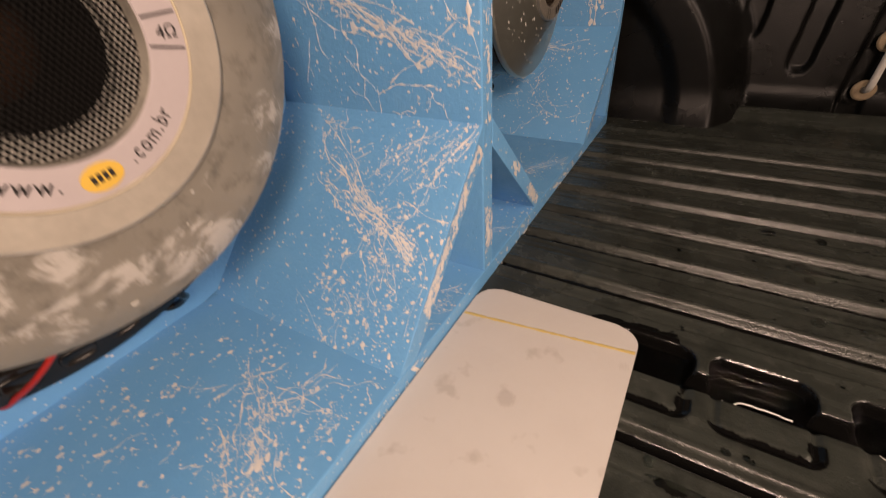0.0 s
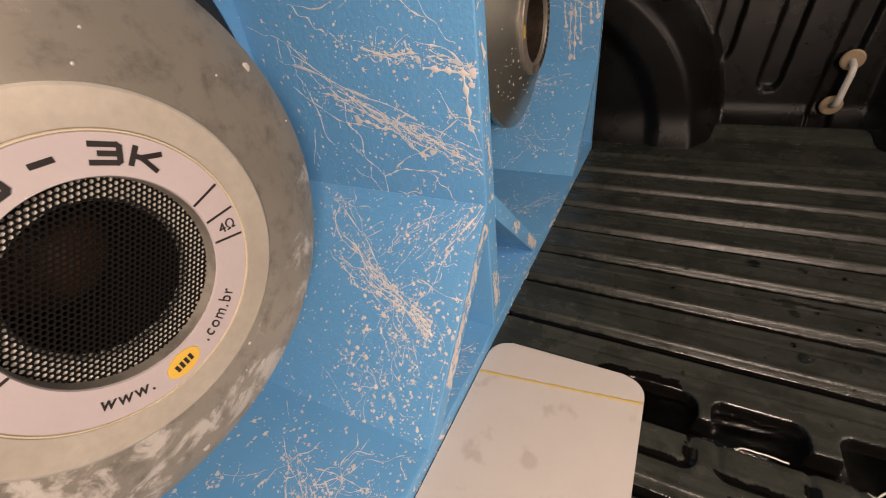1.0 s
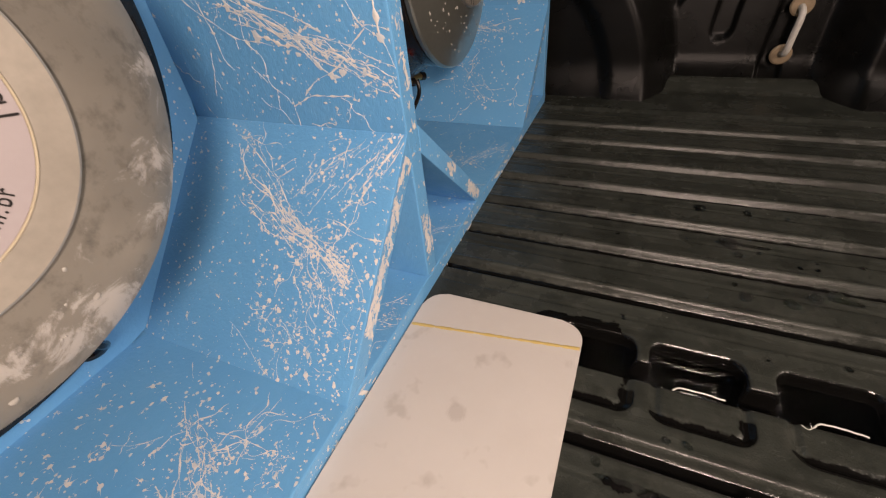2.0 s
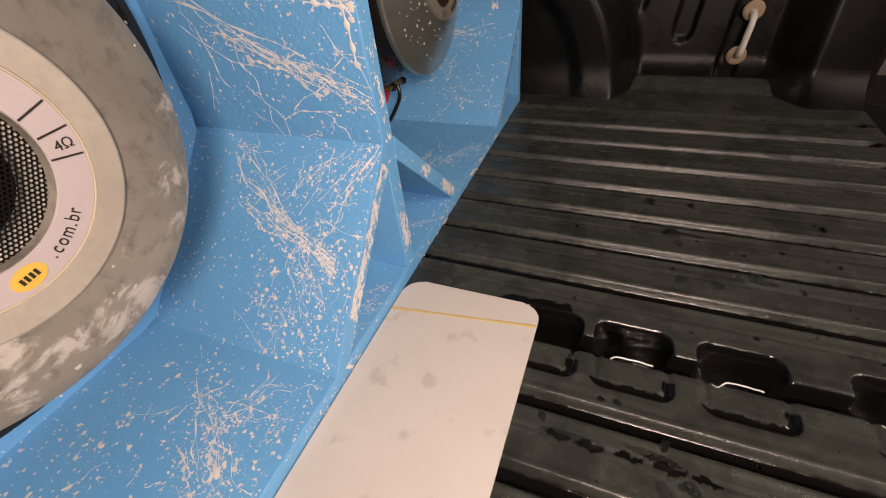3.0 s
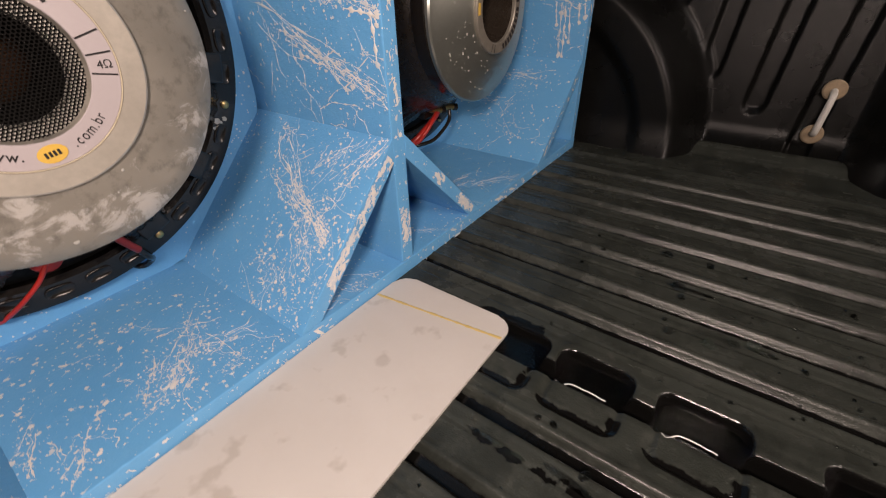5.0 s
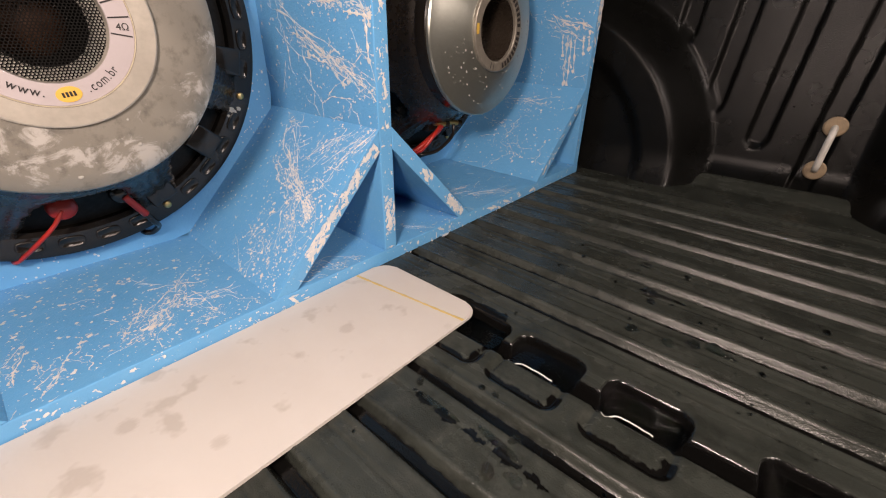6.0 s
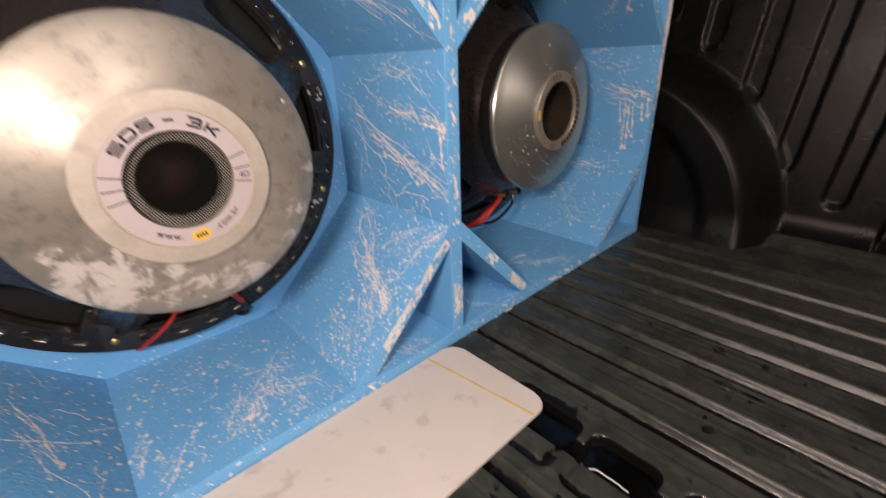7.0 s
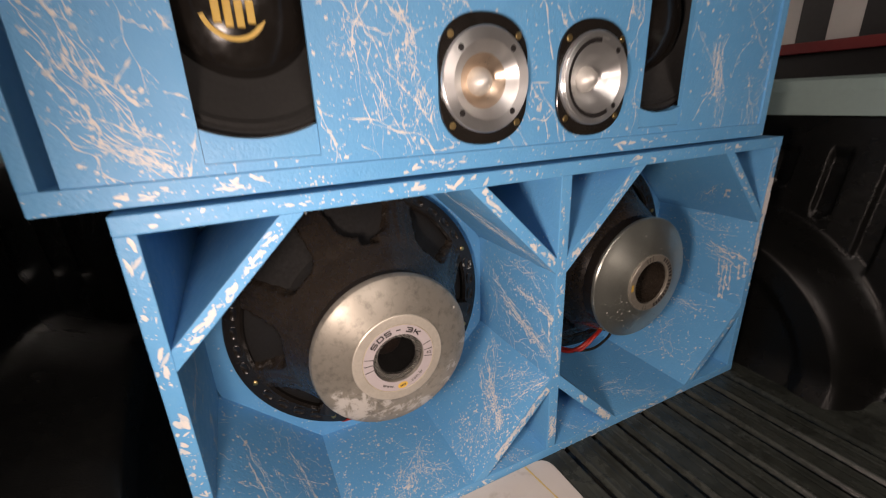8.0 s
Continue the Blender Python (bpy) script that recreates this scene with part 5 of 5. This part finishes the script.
def midrange(cx, cz, badge):
    w = thing("midrange_driver", "black paper-cone midrange driver behind a slot in the upper cabinet", "speaker driver", "midrange drivers")
    y = UY + 0.024
    part("frame", lathe([(0.150, y), (0.150, y - 0.005), (0.134, y - 0.005), (0.132, y - 0.002)], cx, cz, 96), BLACK, w, "", True)
    part("surround", lathe([(0.134, y - 0.003), (0.130, y - 0.006), (0.126, y - 0.002), (0.122, y - 0.006), (0.118, y - 0.001)], cx, cz, 96), CONE, w, "", True)
    part("cone", lathe([(0.119, y - 0.001), (0.082, y + 0.030), (0.072, y + 0.036)], cx, cz, 96), CONE, w, "", True)
    cap = part("dust_cap", lathe([(0.078, y + 0.034), (0.070, y + 0.018), (0.052, y + 0.006), (0.026, y - 0.001), (0.0, y - 0.003)], cx, cz, 64), BLACK, w, "", True)
    if badge:
        part("badge_ring", ring_sector(cx - 0.006, cz - 0.015, y + 0.0022, 0.026, 0.0305, 195, 345, 0.001, 24), YELLOW, cap, "gold printed arc")
        for k in range(4):
            x = cx - 0.0205 + k * 0.0100
            part("badge_bar", slab(x - 0.0036, x + 0.0036, y - 0.0035, y + 0.002, cz - 0.0335 + 0.0035 * (k in (0, 3)), cz - 0.010, 0.0008), YELLOW, cap, "gold printed bar")


def tweeter(cx, cz, clipped):
    w = thing("bullet_tweeter", "round turned-aluminium bullet tweeter on a black flange in the cabinet front", "tweeter", "bullet tweeters")
    y = UY + 0.0035
    # black flange: a disc drawn out into lobes at the four screws
    pts = []
    for k in range(96):
        a = 2 * math.pi * k / 96
        r = 0.0650 + 0.0035 * math.cos(4 * (a - math.pi / 4)) + 0.0130 * math.sin(a) ** 2
        pts.append((cx + r * math.cos(a), cz + r * math.sin(a)))
    bm = bmesh.new()
    n = len(pts)
    rows = [[bm.verts.new((cx + (x - cx) * q, yy, cz + (z - cz) * q)) for x, z in pts] for q, yy in ((1.0, y - 0.0002), (1.0, y - 0.0035), (0.985, y - 0.0045), (0.74, y - 0.0045), (0.74, y - 0.0002))]
    for A, B in zip(rows, rows[1:]):
        for k in range(n):
            bm.faces.new((A[k], A[(k + 1) % n], B[(k + 1) % n], B[k]))
    bmesh.ops.recalc_face_normals(bm, faces=bm.faces)
    part("flange", bm, BLACK, w)
    part("horn_rim", lathe([(0.0605, y - 0.0040), (0.0605, y - 0.0085), (0.0590, y - 0.0100), (0.0455, y - 0.0100), (0.0440, y - 0.0090)], cx, cz, 96), ALU, w, "", True)
    part("horn_throat", lathe([(0.0318, y - 0.0002), (0.027, y + 0.004), (0.020, y + 0.010), (0.008, y + 0.015)], cx, cz, 96), ALU if clipped else BRONZE, w, "" if clipped else "golden lacquered horn throat", True)
    part("horn_flare", lathe([(0.0442, y - 0.0092), (0.038, y - 0.0046), (0.0316, y)], cx, cz, 96), ALU, w, "", True)
    part("bullet", lathe([(0.0175, y + 0.014), (0.0160, y + 0.006), (0.0115, y - 0.002), (0.005, y - 0.0075), (0.0, y - 0.0095)], cx, cz, 48), SATIN, w, "", True)
    for k in range(4):
        a = math.pi / 4 + k * math.pi / 2
        part("screw", add_disc(bmesh.new(), (cx + 0.0655 * math.cos(a), y - 0.0044, cz + 0.0705 * math.sin(a)), 0.0044, 0.002), BRASS, w)
        if clipped and k in (1, 2):
            continue
        part("screw_hole", add_disc(bmesh.new(), (cx + 0.0505 * math.cos(a), y - 0.0099, cz + 0.0505 * math.sin(a)), 0.0040, 0.0004), INK, w)
    if clipped:
        part("groove_ring", ring_sector(cx, cz, y - 0.0099, 0.0452, 0.0510, 84, 300, 0.0004, 40), INK, w, "black groove in the rim")
        part("raised_lip", ring_sector(cx, cz, y - 0.0099, 0.0510, 0.0560, 70, 290, 0.0022, 40), ALU, w, "bright raised lip")


# ---------------------------------------------------------------- loose things in the bed
def white_board():
    b = thing("white_board", "thin white plastic board with grey stains lying on the ribbed floor", "board")
    x0, x1, y0, y1 = -0.72 + 0.10, -0.0125, -0.1520, -0.0015
    r = 0.020
    pts = []
    for cx, cy, a0 in ((x1 - r, y1 - r, 0), (x0 + r, y1 - r, 90), (x0 + r, y0 + r, 180), (x1 - r, y0 + r, 270)):
        for k in range(9):
            a = radians(a0 + k * 90 / 8)
            pts.append((cx + r * math.cos(a), cy + r * math.sin(a)))
    bm = bmesh.new()
    lo = [bm.verts.new((x, y, FLOOR + 0.0005)) for x, y in pts]
    hi = [bm.verts.new((x, y, FLOOR + 0.0036)) for x, y in pts]
    n = len(pts)
    bm.faces.new(lo[::-1])
    f = bm.faces.new(hi)
    for k in range(n):
        bm.faces.new((lo[k], lo[(k + 1) % n], hi[(k + 1) % n], hi[k]))
    bmesh.ops.bevel(bm, geom=list(f.edges), offset=0.0012, segments=2, affect="EDGES")
    part("board", bm, BOARD, b)
    g = random.Random(5)
    bm = bmesh.new()
    prev = None
    for k in range(41):
        t = k / 40
        x, y = -0.0585 + t * 0.0185, y1 - 0.001 + (y0 - y1 + 0.002) * t
        w = 0.0015 * g.uniform(0.7, 1.3)
        cur = [bm.verts.new((x - w, y, FLOOR + 0.0037)), bm.verts.new((x, y, FLOOR + 0.0042)), bm.verts.new((x + w, y, FLOOR + 0.0037))]
        if prev:
            bm.faces.new((prev[0], cur[0], cur[1], prev[1]))
            bm.faces.new((prev[1], cur[1], cur[2], prev[2]))
        prev = cur
    part("yellow_line", bm, STRAP, b, "thin dirty yellow strip across the board")


def tie_hook():
    h = thing("tie_down_hook", "grey painted steel tie-down bar with rusty washers on the bed side", "hook", at=(0.668, -0.378, 0.095))
    inv = Matrix.Translation((-0.668, 0.378, -0.095))
    top, low = Vector((0.652, -0.380, 0.133)), Vector((0.657, -0.377, 0.057))
    bar = tube(spline([(0.690, -0.380, 0.133), (0.654, -0.380, 0.131), (0.634, -0.3795, 0.122), (0.633, -0.378, 0.095), (0.637, -0.377, 0.068), (0.658, -0.377, 0.059), (0.690, -0.377, 0.057)], 10), 0.0052, 12)
    ob = part("bar", bar, GREYPAINT, h, "", True)
    ob.matrix_parent_inverse = inv
    for p in (top, low):
        bm = bmesh.new()
        add_disc(bm, (p.x + 0.006, p.y, p.z), 0.0165, 0.004, "x", 24)
        ob = part("washer", bm, RUST, h, "rusty steel washer", False)
        ob.matrix_parent_inverse = inv


def puddles():
    g = random.Random(9)
    for y0, y1 in POCKETS:
        p = thing("puddle", "shallow clear rainwater in a drain pocket of the liner", "puddle", "rainwater puddles")
        # far side along the pocket wall, near side a wavering line on the step
        near = []
        m = 40
        for k in range(m + 1):
            t = k / m
            y = y0 + 0.004 + (y1 - y0 - 0.008) * t
            wav = 0.0016 * noise.noise((t * 2.6 + y0 * 37, 1.7, 0.3)) + 0.0014 * noise.noise((t * 8 + y0 * 11, 5.1, 3))
            dip = 0.0080 * math.exp(-((y1 - 0.012 - y) / 0.0055) ** 2) + 0.004 * (1 - t) ** 3
            near.append((-0.0475 + wav - dip, y))
        bm = bmesh.new()
        rows = []
        for dx, z in ((0.0, -0.0150), (0.0002, -0.0136), (0.0008, -0.0126), (0.0018, -0.0119), (0.0033, -0.0114), (0.006, -0.0113)):
            rows.append([bm.verts.new((x + dx + 0.004, y, FLOOR + z)) for x, y in near])
        rows.append([bm.verts.new((-0.0125, y, FLOOR - 0.0113)) for x, y in near])
        rows.append([bm.verts.new((-0.0125, y, FLOOR - 0.0190)) for x, y in near])
        rows.append([bm.verts.new((x + 0.012, y, FLOOR - 0.0190)) for x, y in near])
        rows.append(rows[0])
        for A, B in zip(rows, rows[1:]):
            for k in range(m):
                bm.faces.new((A[k], A[k + 1], B[k + 1], B[k]))
        for e in (0, m):
            bm.faces.new([r[e] for r in rows[:-1]])
        bmesh.ops.recalc_face_normals(bm, faces=bm.faces)
        for e in bm.edges:
            if len(e.link_faces) == 2 and e.calc_face_angle(0) > radians(40):
                e.smooth = False
        part("water", bm, WATER, p, "", True)
        # pale tube that draws the water's glint along its edge
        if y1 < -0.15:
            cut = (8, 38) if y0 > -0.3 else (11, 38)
            part("glint_line", tube([(x - 0.0005, y, FLOOR - 0.0016) for x, y in near[cut[0]:cut[1]]], 0.0007, 6), GLINT, p, "thin pale line drawn as the glint at the water's edge", True)
    # drops scattered on the ribs
    verts, faces = [], []
    spots = [(0.131, -0.281, 4), (0.069, -0.317, 5), (0.090, -0.352, 6), (0.211, -0.25, 6), (0.213, -0.298, 4), (0.148, -0.275, 7), (-0.004, -0.237, 4.5), (-0.123, -0.266, 3.5),
             (-0.156, -0.266, 4.5), (-0.149, -0.284, 4.5), (-0.098, -0.218, 3), (-0.093, -0.262, 4), (0.068, -0.282, 5), (-0.120, -0.267, 3.5), (-0.097, -0.231, 2.6), (-0.089, -0.276, 3), (0.083, -0.336, 6)]
    spots += [(g.uniform(-0.2, 0.22), g.uniform(-0.44, -0.16), 0.8 + 2.4 * g.random() ** 3) for _ in range(90)]
    spots = [(*p, g.uniform(1.0, 1.7), g.uniform(0, 3.1)) for p in spots]
    # water lying in short runs along the ribs
    spots += [(0.1485, -0.288, 2.6, 10, 1.57), (0.0855, -0.359, 3.2, 4.2, 1.50), (-0.1370, -0.200, 2.4, 11, 1.57), (-0.1330, -0.258, 3.0, 7, 1.45), (0.2400, -0.290, 2.5, 8, 1.57), (0.3050, -0.330, 2.4, 9, 1.57)]
    for x, y, r, st, tn in spots:
        r *= 0.001
        z = FLOOR - 0.0085 * float(smooth01((0.0094 - float(groove_gap(x))) / 0.0045))
        sd = float(pocket_depth(np.array([x]), np.array([y]))[0])
        if sd < 0.012:
            continue
        b = len(verts)
        n = 12
        for q, hh in ((1.0, -0.0005), (0.92, 0.38), (0.6, 0.66)):
            for k in range(n):
                a = 2 * math.pi * k / n
                ux, uy = r * q * st * math.cos(a), r * q * math.sin(a)
                verts.append((x + ux * math.cos(tn) - uy * math.sin(tn), y + ux * math.sin(tn) + uy * math.cos(tn), z + (hh * r if hh > 0 else hh) + 0.0003))
        verts.append((x, y, z + 0.76 * r + 0.0003))
        for j in range(2):
            for k in range(n):
                faces.append((b + j * n + k, b + j * n + (k + 1) % n, b + (j + 1) * n + (k + 1) % n, b + (j + 1) * n + k))
        faces += [(b + 2 * n + k, b + 2 * n + (k + 1) % n, b + 3 * n) for k in range(n)]
    me = bpy.data.meshes.new("water_drops")
    me.from_pydata(verts, [], faces)
    ob = part_mesh("water_drops", me, WATER, None, "", True)
    tagged(ob, "scattered clear water drops on the ribbed liner", "water drops", kind="stuff")


# ---------------------------------------------------------------- garage round the truck
def garage():
    G = -0.78
    def wall(name, *a, label="plain dark garage wall", cat="wall", mat=WALLPAINT):
        tagged(part(name, slab(*a), mat), label, cat, kind="structure")
    # unseen shell added round the truck; its white walls serve as reflectors
    wall("ground", -3.2, 3.2, -4.2, 2.6, G - 0.1, G, label="grey concrete garage floor", cat="ground", mat=CONCRETE)
    wall("ceiling", -3.2, 3.2, -4.2, 2.6, 1.80, 1.9, label="dim grey garage ceiling", cat="ceiling", mat=CONCRETE)
    wall("wall_garage_north", -3.2, 3.2, 2.6, 2.7, G, 1.9, label="unseen garage wall, whitewashed to bounce light", mat=WHITEWASH)
    wall("wall_garage_south", -3.2, 3.2, -4.3, -4.2, G, 1.9, label="unseen garage wall, whitewashed to bounce light", mat=WHITEWASH)
    wall("wall_garage_west", -3.3, -3.2, -4.3, 2.7, G, 1.9)
    wall("wall_garage_east", 3.2, 3.3, -4.3, 2.7, G, 1.9, label="unseen garage wall, whitewashed to bounce light", mat=WHITEWASH)
    # tubes out of view, added as fill light
    for x, y, turn, mat in ((-0.35, -1.9, 90, TUBE), (0.6, 2.2, 90, TUBE)):
        lamp = thing("fill_tube_lamp", "added unseen fill light, a bare white fluorescent tube under the garage ceiling", "lamp", "tube lamps", (x, y, 1.66))
        part("tube", lathe([(0.0, -0.60), (0.015, -0.60), (0.015, 0.60), (0.0, 0.60)], 0, 0, 20), mat, lamp, "glowing glass tube of the added fill light", True)
        part("batten", slab(-0.03, 0.03, -0.63, 0.63, 0.03, 0.14, 0.004), GREYPAINT, lamp, "white enamelled batten")
        lamp.rotation_euler = (0, 0, radians(turn))


def bench_side():
    """What stands along the garage wall beyond the bed side."""
    t = thing("striped_board", "upright board with broad black and white stripes", "board")
    for k in range(8):
        y0 = 0.10 + k * 0.125
        part("stripe", slab(2.20, 2.23, y0, y0 + 0.1245, -0.10, 1.45, 0.002), WHITEWASH if k in (1, 4, 6) else INK, t, "white stripe" if k in (1, 4, 6) else "black stripe")
    t = thing("work_bench", "dark bench with a red top edge along the wall", "bench")
    part("body", slab(1.62, 2.15, -1.0, 1.4, -0.78, 0.735, 0.004), INK, t)
    part("top", slab(1.60, 2.17, -1.0, 1.4, 0.7355, 0.775, 0.004), DULLRED, t, "dull red bench top")
    t = thing("orange_box", "small orange plastic wedge-shaped box at the bench front", "box")
    side = ((-0.10, 0.60), (0.27, 0.60), (0.10, 0.690), (-0.10, 0.690))
    bm = raw([(x, y, z) for x in (1.50, 1.595) for y, z in side], [(0, 1, 2, 3), (7, 6, 5, 4)] + [(k, k + 4, (k + 1) % 4 + 4, (k + 1) % 4) for k in range(4)])
    bmesh.ops.recalc_face_normals(bm, faces=bm.faces)
    bmesh.ops.bevel(bm, geom=list(bm.edges), offset=0.005, segments=2, affect="EDGES")
    part("body", bm, ORANGE, t)
    part("support", slab(1.52, 1.595, -0.10, 0.26, -0.78, 0.599, 0.006), INK, t, "black stand")


bed()
bench_side()
bass_cabinet()
woofer(-0.2580, 0.2710, "subwoofer", "large inverted subwoofer with a dull zinc magnet cap and black basket", True)
woofer(0.2590, 0.2700, "subwoofer", "large inverted subwoofer with a polished magnet cap and black basket", False)
upper_cabinet()
midrange(-0.389, 0.722, True)
midrange(0.193, 0.722, False)
tweeter(-0.130, 0.636, False)
tweeter(0.043, 0.636, True)
white_board()
tie_hook()
puddles()
garage()
